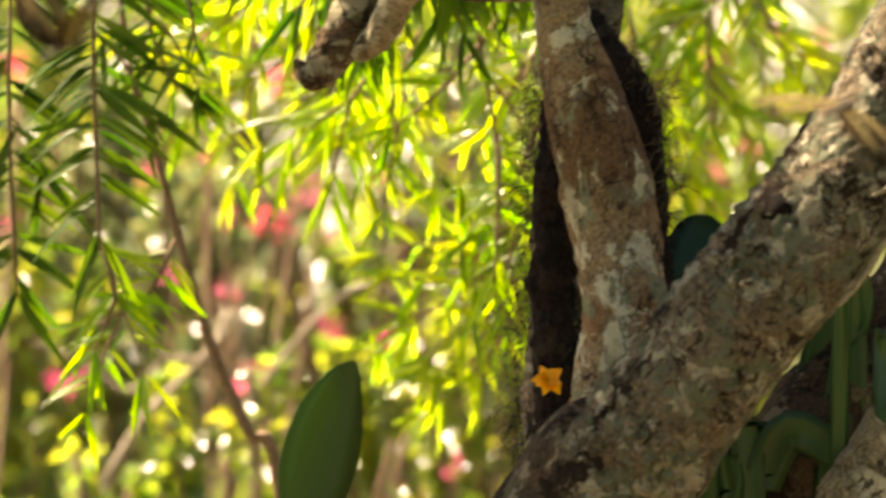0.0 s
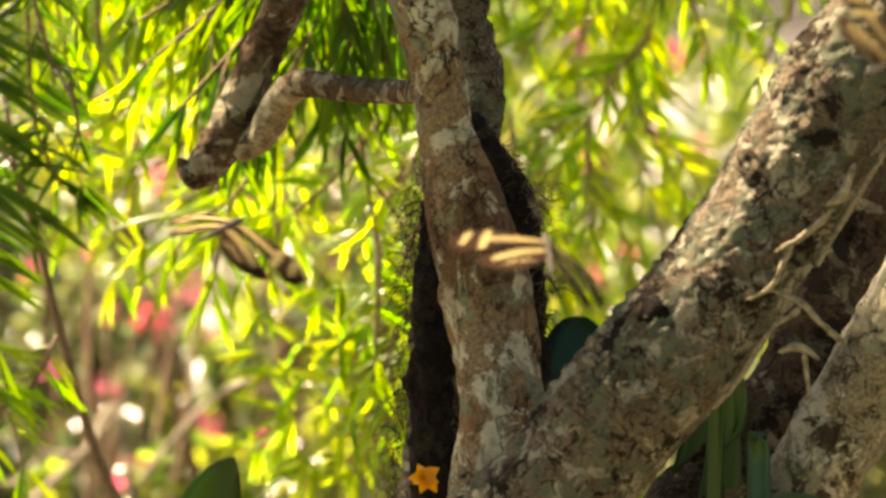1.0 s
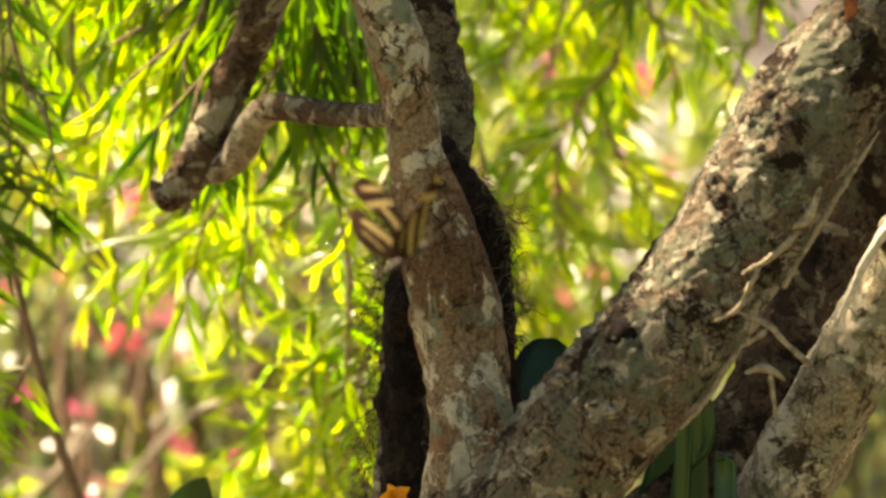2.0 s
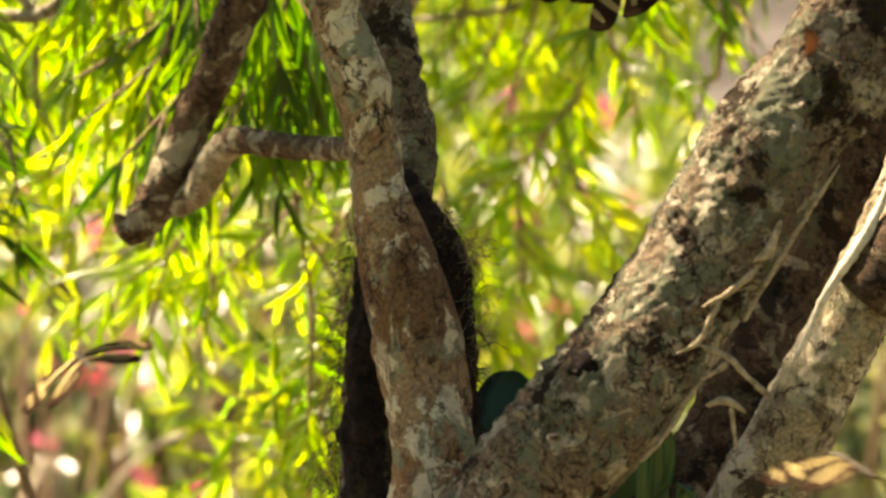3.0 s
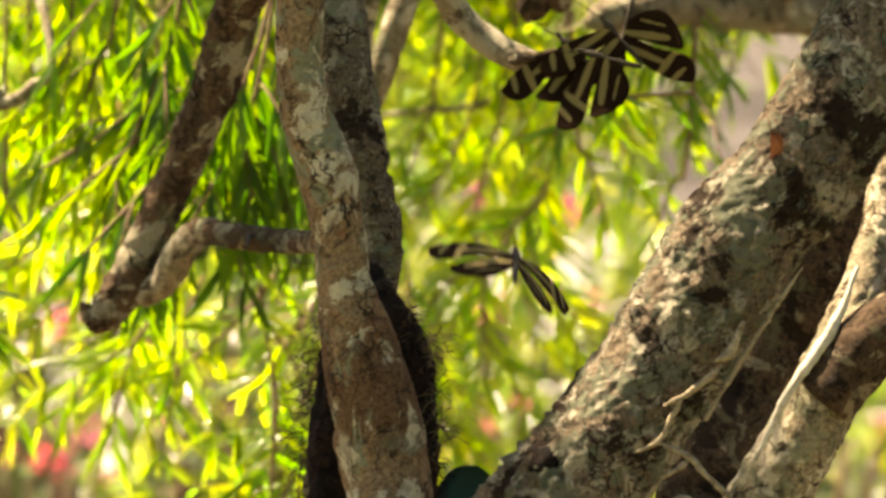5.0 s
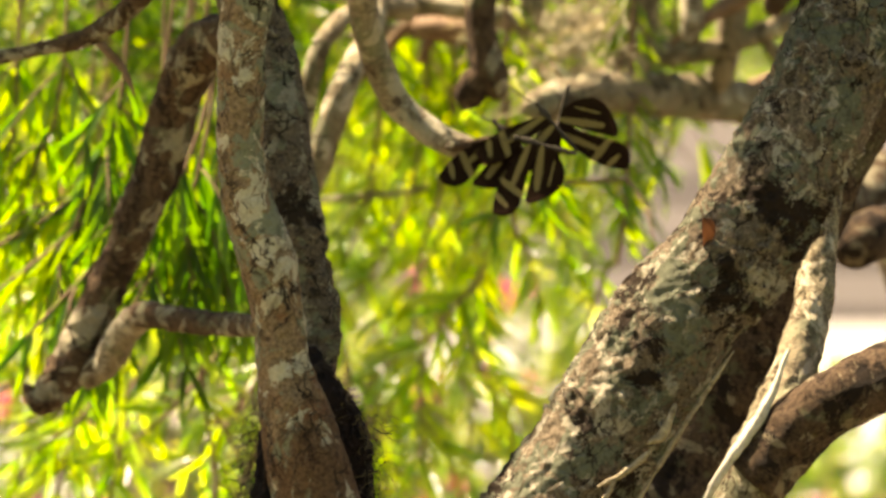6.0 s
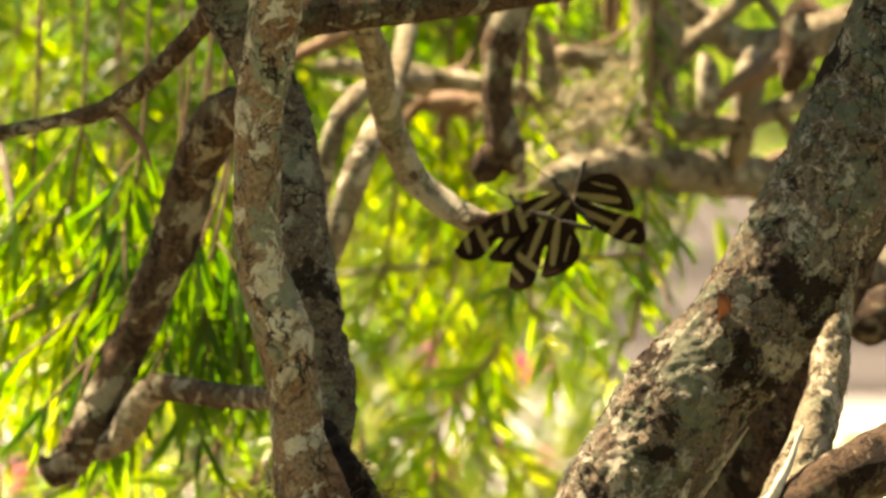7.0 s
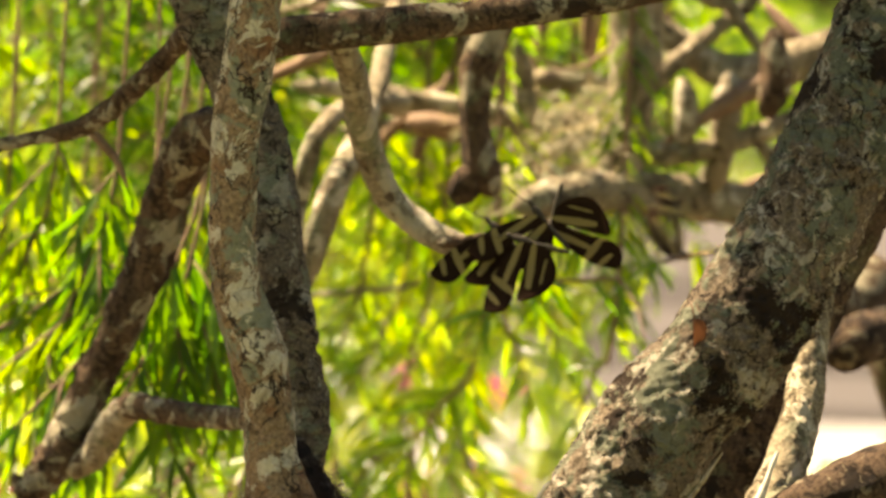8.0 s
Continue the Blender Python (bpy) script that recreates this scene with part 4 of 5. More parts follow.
BRIGHT = (
    ([(-0.051, 6.500, 1.071), (-0.085, 6.500, 1.032), (-0.134, 6.500, 1.008)], NEEDLE, 0.042),
    ([(-0.051, 6.500, 1.056), (-0.091, 6.500, 1.011), (-0.142, 6.500, 0.977)], NEEDLE, 0.042),
    ([(-0.051, 6.500, 1.041), (-0.081, 6.500, 0.992), (-0.127, 6.500, 0.947)], NEEDLE, 0.042),
    ([(-0.051, 6.500, 1.048), (-0.096, 6.500, 1.036), (-0.166, 6.500, 1.023)], NEEDLE, 0.04),
    ([(-0.055, 6.500, 1.026), (-0.070, 6.500, 0.988), (-0.101, 6.500, 0.943)], NEEDLE, 0.04),
)
RIGHT = (
    ([(0.102, 6.500, 1.266), (0.075, 6.500, 1.206), (0.041, 6.500, 1.153), (0.021, 6.500, 1.101)], NEEDLE_MID, 0.036),
    ([(0.054, 6.600, 1.322), (0.031, 6.600, 1.242), (-0.004, 6.600, 1.189)], NEEDLE_MID, 0.036),
    ([(0.024, 6.600, 1.323), (0.008, 6.600, 1.246), (-0.012, 6.600, 1.197)], NEEDLE_MID, 0.034),
    ([(0.073, 6.600, 1.322), (0.053, 6.600, 1.231), (0.049, 6.600, 1.166)], NEEDLE, 0.038),
    ([(0.105, 6.700, 1.318), (0.093, 6.700, 1.213), (0.112, 6.700, 1.151)], NEEDLE, 0.038),
    ([(0.038, 6.600, 1.185), (0.022, 6.600, 1.124), (0.029, 6.600, 1.058)], NEEDLE, 0.038),
    ([(0.053, 6.650, 1.158), (0.060, 6.650, 1.108), (0.049, 6.650, 1.054)], NEEDLE, 0.038),
)
RIGHT_LOW = (
    ([(0.087, 6.600, 1.188), (0.099, 6.600, 1.154), (0.119, 6.600, 1.115)], NEEDLE, 0.04),
    ([(0.003, 6.600, 1.177), (0.010, 6.600, 1.112), (0.018, 6.600, 1.058)], NEEDLE_MID, 0.034),
    ([(0.069, 6.700, 1.194), (0.085, 6.700, 1.143), (0.104, 6.700, 1.116)], NEEDLE, 0.04),
    ([(0.111, 6.400, 1.300), (0.122, 6.400, 1.256), (0.135, 6.400, 1.215)], NEEDLE_MID, 0.032),
    ([(0.189, 6.400, 1.278), (0.178, 6.400, 1.241), (0.163, 6.400, 1.200)], NEEDLE_MID, 0.03),
    ([(0.138, 6.600, 1.299), (0.145, 6.600, 1.268), (0.156, 6.600, 1.230)], NEEDLE_MID, 0.032),
    ([(0.077, 6.650, 1.312), (0.081, 6.650, 1.254), (0.069, 6.650, 1.204)], NEEDLE, 0.036),
)
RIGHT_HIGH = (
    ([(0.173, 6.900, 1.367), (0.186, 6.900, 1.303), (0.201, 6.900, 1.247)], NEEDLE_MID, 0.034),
    ([(0.214, 6.800, 1.371), (0.207, 6.800, 1.315), (0.212, 6.800, 1.264)], NEEDLE_SHADE, 0.034),
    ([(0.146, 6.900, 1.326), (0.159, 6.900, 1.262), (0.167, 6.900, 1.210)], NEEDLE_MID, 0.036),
    ([(0.230, 6.700, 1.374), (0.231, 6.700, 1.331), (0.222, 6.700, 1.289)], NEEDLE_SHADE, 0.032),
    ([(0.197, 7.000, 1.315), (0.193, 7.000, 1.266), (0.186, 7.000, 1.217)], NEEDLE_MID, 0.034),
    ([(0.163, 6.800, 1.370), (0.160, 6.800, 1.323), (0.148, 6.800, 1.279)], NEEDLE_SHADE, 0.034),
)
LEFT_HIGH = (
    ([(-0.284, 6.200, 1.342), (-0.281, 6.200, 1.281), (-0.273, 6.200, 1.238)], NEEDLE_MID, 0.036),
    ([(-0.254, 6.200, 1.342), (-0.254, 6.200, 1.277), (-0.253, 6.200, 1.227)], NEEDLE_MID, 0.034),
    ([(-0.239, 6.200, 1.342), (-0.231, 6.200, 1.284), (-0.226, 6.200, 1.238)], NEEDLE_MID, 0.034),
    ([(-0.276, 6.300, 1.338), (-0.291, 6.300, 1.272), (-0.303, 6.300, 1.221)], NEEDLE_MID, 0.036),
    ([(-0.283, 6.000, 1.278), (-0.264, 6.000, 1.239), (-0.257, 6.000, 1.194)], NEEDLE_SHADE, 0.02),
)
# long shoots mostly in the darkest leaf tone, shade painted into the colour
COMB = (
    ([(-0.318, 6.000, 1.277), (-0.319, 6.000, 1.169), (-0.318, 6.000, 1.073)], NEEDLE_SHADE, 0.05),
    ([(-0.372, 6.100, 1.273), (-0.377, 6.100, 1.149), (-0.375, 6.100, 1.038)], NEEDLE_SHADE, 0.05),
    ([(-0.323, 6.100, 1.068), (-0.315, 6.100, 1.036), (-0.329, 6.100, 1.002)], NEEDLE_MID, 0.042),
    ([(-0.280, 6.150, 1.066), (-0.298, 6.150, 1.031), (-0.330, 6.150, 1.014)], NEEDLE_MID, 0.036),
    ([(-0.293, 6.100, 1.271), (-0.288, 6.100, 1.195), (-0.272, 6.100, 1.160)], NEEDLE_SHADE, 0.044),
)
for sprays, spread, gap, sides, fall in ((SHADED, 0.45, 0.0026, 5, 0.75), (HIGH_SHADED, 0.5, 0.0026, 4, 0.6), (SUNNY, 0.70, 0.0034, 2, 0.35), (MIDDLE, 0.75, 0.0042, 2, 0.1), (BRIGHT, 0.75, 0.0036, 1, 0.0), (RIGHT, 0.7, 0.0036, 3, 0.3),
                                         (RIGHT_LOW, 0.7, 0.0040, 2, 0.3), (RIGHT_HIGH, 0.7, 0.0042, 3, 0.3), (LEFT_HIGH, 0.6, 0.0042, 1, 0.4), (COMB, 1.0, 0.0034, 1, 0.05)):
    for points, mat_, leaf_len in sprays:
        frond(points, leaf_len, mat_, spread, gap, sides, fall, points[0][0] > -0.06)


# unseen upper shoots, added to the weeping tree only to shade the stems
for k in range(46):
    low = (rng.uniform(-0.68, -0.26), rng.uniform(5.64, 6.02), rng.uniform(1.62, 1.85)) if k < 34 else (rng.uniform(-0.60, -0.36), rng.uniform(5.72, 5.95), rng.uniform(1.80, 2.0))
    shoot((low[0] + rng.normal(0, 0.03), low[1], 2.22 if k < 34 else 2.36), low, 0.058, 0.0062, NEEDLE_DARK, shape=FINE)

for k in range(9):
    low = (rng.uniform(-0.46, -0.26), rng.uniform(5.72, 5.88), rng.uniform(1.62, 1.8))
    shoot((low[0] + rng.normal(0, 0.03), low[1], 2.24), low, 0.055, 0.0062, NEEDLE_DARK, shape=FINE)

# a further unseen limb with short shoots, added to block sun from the stems
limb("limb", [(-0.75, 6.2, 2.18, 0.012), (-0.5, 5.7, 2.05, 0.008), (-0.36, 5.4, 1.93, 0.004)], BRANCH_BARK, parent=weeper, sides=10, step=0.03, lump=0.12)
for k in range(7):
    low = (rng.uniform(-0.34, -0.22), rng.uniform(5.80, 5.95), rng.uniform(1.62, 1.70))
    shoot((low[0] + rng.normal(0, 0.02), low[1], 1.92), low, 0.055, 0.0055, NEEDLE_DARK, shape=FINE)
# unseen shoots added to keep the upper part of the leaning limb shaded
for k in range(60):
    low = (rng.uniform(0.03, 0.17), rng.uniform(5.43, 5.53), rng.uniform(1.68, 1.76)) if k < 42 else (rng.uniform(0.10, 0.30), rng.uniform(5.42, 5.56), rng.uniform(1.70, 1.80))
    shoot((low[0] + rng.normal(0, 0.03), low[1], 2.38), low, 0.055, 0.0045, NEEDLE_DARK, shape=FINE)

# unseen short shoots added to shade the fork and the lower limb
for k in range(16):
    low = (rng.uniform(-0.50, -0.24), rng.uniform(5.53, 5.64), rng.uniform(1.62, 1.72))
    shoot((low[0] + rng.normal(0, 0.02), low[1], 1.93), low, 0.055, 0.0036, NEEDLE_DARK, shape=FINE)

# bare twigs that hang with the shoots
for pts in ([(-0.3339, 6.1000, 1.2908, 0.0032), (-0.2773, 6.1000, 1.3028, 0.0042), (-0.2490, 6.1000, 1.3036, 0.0046), (-0.2320, 6.1000, 1.3156, 0.0035), (-0.2213, 6.1000, 1.3368, 0.0028), (-0.2597, 6.2000, 1.4761, 0.0043)], [(-0.2490, 6.1000, 1.3036, 0.0032), (-0.2613, 6.1000, 1.3174, 0.0028), (-0.2736, 6.1000, 1.3315, 0.0021), (-0.2913, 6.1000, 1.3510, 0.0014)],
            [(-0.2729, 6.0000, 1.2419, 0.0017), (-0.2625, 6.0000, 1.2262, 0.0017), (-0.2591, 6.0000, 1.2122, 0.0010)], [(-0.0207, 6.6000, 1.2724, 0.0023), (0.0176, 6.6000, 1.2777, 0.0027), (0.0597, 6.6000, 1.2854, 0.0023), (0.1149, 6.7000, 1.3265, 0.0023)]):
    limb("twig", pts, ELBOW_BARK, parent=weeper, sides=10, step=0.006, lump=0.25)
shoot((0.1137, 6.3000, 1.2929), (0.2058, 6.2500, 1.2583), 0.035, 0.005, NEEDLE_DARK, 1)

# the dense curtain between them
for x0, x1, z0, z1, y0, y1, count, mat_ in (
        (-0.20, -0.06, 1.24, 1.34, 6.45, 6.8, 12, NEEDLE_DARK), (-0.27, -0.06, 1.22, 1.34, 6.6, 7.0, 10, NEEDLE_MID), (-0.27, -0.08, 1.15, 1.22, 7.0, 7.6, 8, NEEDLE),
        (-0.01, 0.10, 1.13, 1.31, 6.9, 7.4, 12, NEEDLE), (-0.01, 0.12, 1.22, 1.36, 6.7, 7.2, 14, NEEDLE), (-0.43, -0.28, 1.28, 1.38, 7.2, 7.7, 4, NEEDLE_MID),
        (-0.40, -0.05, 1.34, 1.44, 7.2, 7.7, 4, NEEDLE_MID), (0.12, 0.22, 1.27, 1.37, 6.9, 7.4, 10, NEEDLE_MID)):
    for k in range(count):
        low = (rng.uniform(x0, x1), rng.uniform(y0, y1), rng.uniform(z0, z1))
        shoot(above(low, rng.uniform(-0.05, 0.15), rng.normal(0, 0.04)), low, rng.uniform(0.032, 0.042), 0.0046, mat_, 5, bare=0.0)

# ---- flowering shrubs behind ----
OVAL = blade(0.44, 0.4, 0.45, 5)
PETAL_SHAPE = blade(0.7, 0.25, 0.15, 3)


def shrub(base, label, height, spread, twigs, leaf_len, leaf_mat, blooms=0, bloom_mat=None, per=34, low=0.35):
    """A bush: stems from the foot, twigs, small oval leaves and clusters of flowers."""
    top = thing("flowering_shrub" if blooms else "green_shrub", label, "shrub", base=base)
    pieces, tips, where, along = [], [], [], []
    for k in range(5):
        a = rng.uniform(0, 2 * math.pi)
        p = [(rng.normal(0, 0.03), rng.normal(0, 0.03), -0.02, 0.007), (0.3 * spread * math.cos(a), 0.3 * spread * math.sin(a), height * 0.45, 0.005), (0.8 * spread * math.cos(a), 0.6 * spread * math.sin(a), height * 0.9, 0.004)]
        part("stem", mesh_of("stem", *tube(p, 7, 0.05, 0.2)), TWIG_BARK, top)
    for k in range(twigs):
        a = rng.uniform(0, 2 * math.pi)
        r = spread * math.sqrt(rng.uniform(0, 1))
        z = height * (low + (1 - low) * rng.uniform(0, 1) ** 0.7) * (1 - 0.25 * (r / spread) ** 2)
        tip = np.array([r * math.cos(a), 0.7 * r * math.sin(a), z])
        root = tip * np.array([0.7, 0.7, 0.0]) + np.array([0, 0, max(0.05, z - rng.uniform(0.12, 0.3))])
        mid = (tip + root) / 2 + rng.normal(0, 0.015, 3)
        pieces.append(tube([(*root, 0.0035), (*mid, 0.0028), (*tip, 0.0012)], 5, 0.05, 0.1))
        tips.append(tip)
        t = rng.uniform(0.25, 1.02, per)[:, None]
        where.append((1 - t) ** 2 * root + 2 * t * (1 - t) * mid + t * t * tip)
        d = rng.normal(0, 1, (per, 3)) + np.array([0, 0, 0.35])
        along.append(d)
    part("twig_tangle", mesh_of("twig_tangle", *joined(*pieces)), TWIG_BARK, top, kind="stuff")
    where, along = np.vstack(where), np.vstack(along)
    n = len(where)
    v, f = scatter(OVAL, where, along, rng.normal(0, 0.55, (n, 3)) + np.array([-0.15, -0.35, 1.0]), leaf_len * rng.uniform(0.5, 1.2, n))
    part("foliage", mesh_of("foliage", v, f), leaf_mat, top, kind="stuff")
    for k in range(blooms):
        tip = tips[int(rng.integers(0, len(tips)))] + rng.normal(0, 0.012, 3)
        m = 9
        d = rng.normal(0, 1, (m, 3)) + np.array([0, -0.4, 0.7])
        v, f = scatter(PETAL_SHAPE, tip + rng.normal(0, 0.005, (m, 3)), d, rng.normal(0, 1, (m, 3)), rng.uniform(0.010, 0.018, m))
        part("blossom", mesh_of("blossom", v, f), bloom_mat if rng.uniform() > 0.25 else PETAL_RED, top)
    return top


for k, (x, y, h) in enumerate(((-0.62, 8.0, 1.12), (-0.36, 8.2, 1.10), (-0.10, 8.0, 1.06), (0.16, 8.3, 1.04), (0.28, 8.0, 1.06), (0.45, 8.5, 0.86), (-0.52, 8.9, 1.16), (-0.2, 8.9, 1.12), (0.1, 9.2, 1.08), (0.4, 9.3, 1.02), (0.68, 8.8, 1.0))):
    shrub((x, y, 0), "shrub with small glossy leaves and pink flower clusters", h, 0.26, 115, 0.025, (SHRUB_LEAF, SHRUB_PALE, SHRUB_LEAF)[k % 3], 8, PETAL, 66, 0.42)
for k, (x, y, h) in enumerate(((-0.50, 7.3, 0.86), (-0.33, 7.45, 0.89))):
    shrub((x, y, 0), "low shrub with pale glossy leaves and few pink flowers", h, 0.20, 90, 0.024, (SHRUB_PALE, SHRUB_LEAF)[k % 2], 3, PETAL, 60, 0.5)


def blossom(at_, size, material_, top):
    m = 11
    b = np.array(at_) - np.array(top.location)
    d = rng.normal(0, 1, (m, 3)) + np.array([0, -0.5, 0.6])
    v, f = scatter(PETAL_SHAPE, b + rng.normal(0, 0.005, (m, 3)), d, rng.normal(0, 1, (m, 3)), rng.uniform(0.28, 0.48, m) * size)
    part("blossom", mesh_of("blossom", v, f), material_, top)
    foot_ = b * np.array([0.6, 0.6, 0]) + np.array([0, 0, b[2] - 0.22])
    part("twig", mesh_of("twig", *tube([(*foot_, 0.003), (*((b + foot_) / 2 + rng.normal(0, 0.01, 3)), 0.0025), (*b, 0.0015)], 5, 0.03, 0.1)), TWIG_BARK, top)


BUSHES = [o for o in scene.objects if o.name.startswith("flowering_shrub")]
LEFT_BLOOMS = (
    ((-0.3236, 7.7000, 1.0822), 0.017, PETAL), ((-0.3175, 7.6000, 0.9995), 0.019, PETAL), ((-0.2721, 7.9000, 1.1959), 0.020, PETAL),
    ((-0.2391, 7.9000, 1.2042), 0.016, PETAL), ((-0.2668, 7.6000, 0.9503), 0.017, PETAL_RED), ((-0.3014, 7.6000, 0.8980), 0.015, PETAL),
    ((-0.2389, 7.7000, 0.9669), 0.020, PETAL), ((0.1590, 8.2000, 1.0376), 0.020, PETAL), ((0.1314, 8.2000, 1.0462), 0.015, PETAL),
    ((0.1004, 8.0000, 0.9637), 0.016, PETAL_RED), ((-0.1906, 7.7000, 0.9723), 0.013, PETAL), ((-0.2845, 7.2000, 0.8620), 0.020, PETAL),
)
OTHER_BLOOMS = (
    ((-0.2883, 7.7000, 0.9387), 0.020, PETAL_RED), ((-0.3183, 7.6000, 0.8972), 0.012, PETAL), ((-0.2582, 7.8000, 0.9552), 0.018, PETAL),
    ((-0.1396, 7.6000, 0.7583), 0.016, PETAL), ((-0.4735, 7.8000, 1.0513), 0.018, PETAL), ((-0.4844, 7.7000, 0.9444), 0.016, PETAL),
    ((0.0716, 8.0000, 0.9495), 0.014, PETAL_RED), ((-0.1225, 7.8000, 0.8652), 0.012, PETAL_RED), ((-0.3046, 7.6000, 0.8998), 0.012, PETAL),
    ((-0.3084, 7.6000, 0.9507), 0.015, PETAL), ((-0.3463, 7.6000, 0.9112), 0.016, PETAL), ((0.0630, 8.4000, 1.1154), 0.018, PETAL),
    ((-0.2773, 8.0000, 1.2064), 0.02, PETAL),
)
for at_, size, mat_ in LEFT_BLOOMS + OTHER_BLOOMS:
    blossom(at_, size, mat_, min(BUSHES, key=lambda o: abs(o.location.x - at_[0]) + 0.3 * abs(o.location.y - at_[1])))
for x, y, h, s in ((-1.3, 11.2, 1.5, 0.45), (-0.85, 11.0, 1.42, 0.45), (-0.4, 11.4, 1.35, 0.45), (0.0, 11.2, 1.25, 0.36), (0.55, 10.6, 0.98, 0.35), (0.95, 10.8, 1.0, 0.35)):
    shrub((x, y, 0), "rounded green shrub with small leaves", h, s, 150, 0.036, HEDGE_LEAF, 0, None, 34, 0.45)


def shade_tree(base, label, limbs, clumps, leaf_len, material_):
    """A tree whose leafy limbs reach across: trunk, limbs, crown of small leaves in clumps."""
    top = thing("shade_tree", label, "tree", base=base)
    b = np.array(base)
    for k, rows in enumerate(limbs):
        rows = [(*(np.array(r[:3]) - b), r[3]) for r in rows]
        part("limb" if k else "trunk", mesh_of("limb", *tube(rows, 12, 0.05, 0.15)), BRANCH_BARK, top)
    where = []
    for x, y, z, r, n in clumps:
        p = rng.normal(0, 1, (n, 3))
        p *= (r * rng.uniform(0.2, 1.0, (n, 1)) ** 0.5) / np.linalg.norm(p, axis=1)[:, None]
        where.append(p * np.array([1, 0.8, 0.75]) + np.array([x, y, z]) - b)
    where = np.vstack(where)
    n = len(where)
    v, f = scatter(blade(0.44, 0.4, 0.45, 3), where, rng.normal(0, 1, (n, 3)) + np.array([0, 0, -0.4]), rng.normal(0, 0.6, (n, 3)) + np.array([-0.15, -0.35, 1.0]), leaf_len * rng.uniform(0.6, 1.2, n))
    part("crown", mesh_of("crown", v, f), material_, top, kind="stuff")


clumps = []
for k in range(230):
    x = rng.uniform(-1.3, 1.5)
    clumps.append((x, rng.uniform(12.2, 13.6), rng.uniform(1.06, 1.62) + (0.08 if x > 0.0 else -0.12), rng.uniform(0.08, 0.17), 120))
shade_tree((1.9, 13.0, 0), "broad tree with low leafy limbs reaching over the bed", [
    [(1.9, 13.0, -0.05, 0.16), (1.88, 13.0, 0.8, 0.12), (1.8, 13.0, 1.5, 0.10), (1.7, 13.0, 2.2, 0.08)],
    [(1.85, 13.0, 1.1, 0.06), (1.0, 12.8, 1.35, 0.04), (0.0, 12.7, 1.42, 0.03), (-1.2, 12.8, 1.4, 0.012)],
    [(1.82, 13.0, 1.4, 0.06), (0.9, 13.3, 1.7, 0.04), (-0.2, 13.3, 1.8, 0.03), (-1.3, 13.2, 1.7, 0.012)]], clumps, 0.045, HEDGE_LEAF)
for k, (x, y, h, s) in enumerate(((-3.2, 46, 3.2, 2.2), (-1.0, 47, 3.6, 2.2), (1.2, 46, 3.0, 2.2), (3.2, 47, 3.4, 2.2))):
    shrub((x, y, 0.0), "large leafy bush beyond the terrace", h, s, 170, 0.16, HEDGE_LEAF, 0, None, 34, 0.1)


# dead pale branches and a thin stem among the shrubs
dead = thing("dead_branch", "bleached dead branch lying in the shrubs", "branch", base=(-0.3490, 7.4000, 0.8658))
bpy.context.view_layer.update()
for pts in ([(-0.2858, 7.4, 0.02, 0.008), (-0.2843, 7.4000, 0.8369, 0.0030), (-0.3194, 7.4000, 0.8665, 0.0033), (-0.3489, 7.4000, 0.8671, 0.0033), (-0.3651, 7.4000, 0.8959, 0.0030), (-0.3754, 7.4000, 0.9046, 0.0015)],
            [(-0.3489, 7.4000, 0.8671, 0.0027), (-0.3749, 7.4000, 0.8431, 0.0027), (-0.4081, 7.4000, 0.8650, 0.0021), (-0.4456, 7.4000, 0.8828, 0.0012)],
            [(-0.2843, 7.4000, 0.8369, 0.0027), (-0.2343, 7.4000, 0.8951, 0.0027), (-0.1958, 7.4000, 0.9197, 0.0024), (-0.1667, 7.4000, 0.9000, 0.0015)],
            [(-0.3924, 7.3000, 0.7827, 0.0036), (-0.3577, 7.3000, 0.8364, 0.0033), (-0.3107, 7.3000, 0.8814, 0.0027), (-0.2763, 7.3000, 0.9266, 0.0015)]):
    limb("twig", pts, DEAD_WOOD, parent=dead, sides=8, step=0.01, lump=0.2)
wand = thing("thin_sapling", "thin reddish brown sapling leaning in front of shrubs", "sapling", base=(-0.1993, 6.2, 0))
bpy.context.view_layer.update()
limb("stem", [(-0.1782, 6.2, -0.02, 0.005), (-0.1887, 6.2, 0.5, 0.0045), (-0.2195, 6.2000, 0.8938, 0.0040), (-0.2395, 6.2000, 0.9403, 0.0036), (-0.2610, 6.2000, 0.9939, 0.0032), (-0.2787, 6.2000, 1.0578, 0.0029), (-0.2945, 6.2000, 1.1251, 0.0025), (-0.3074, 6.2000, 1.1677, 0.0022), (-0.3157, 6.2000, 1.2522, 0.0014)], TWIG_BARK, parent=wand, sides=10, step=0.01, lump=0.15)


# ---- butterflies ----
FORE_BANDS = ((0.03, 0.00, 0.58, 0.03, 0.030), (0.56, 0.20, 0.68, -0.12, 0.034), (0.76, 0.20, 0.87, 0.02, 0.026))
HIND_BANDS = ((0.05, -0.06, 0.74, -0.20, 0.048), (0.20, -0.34, 0.62, -0.38, 0.016))


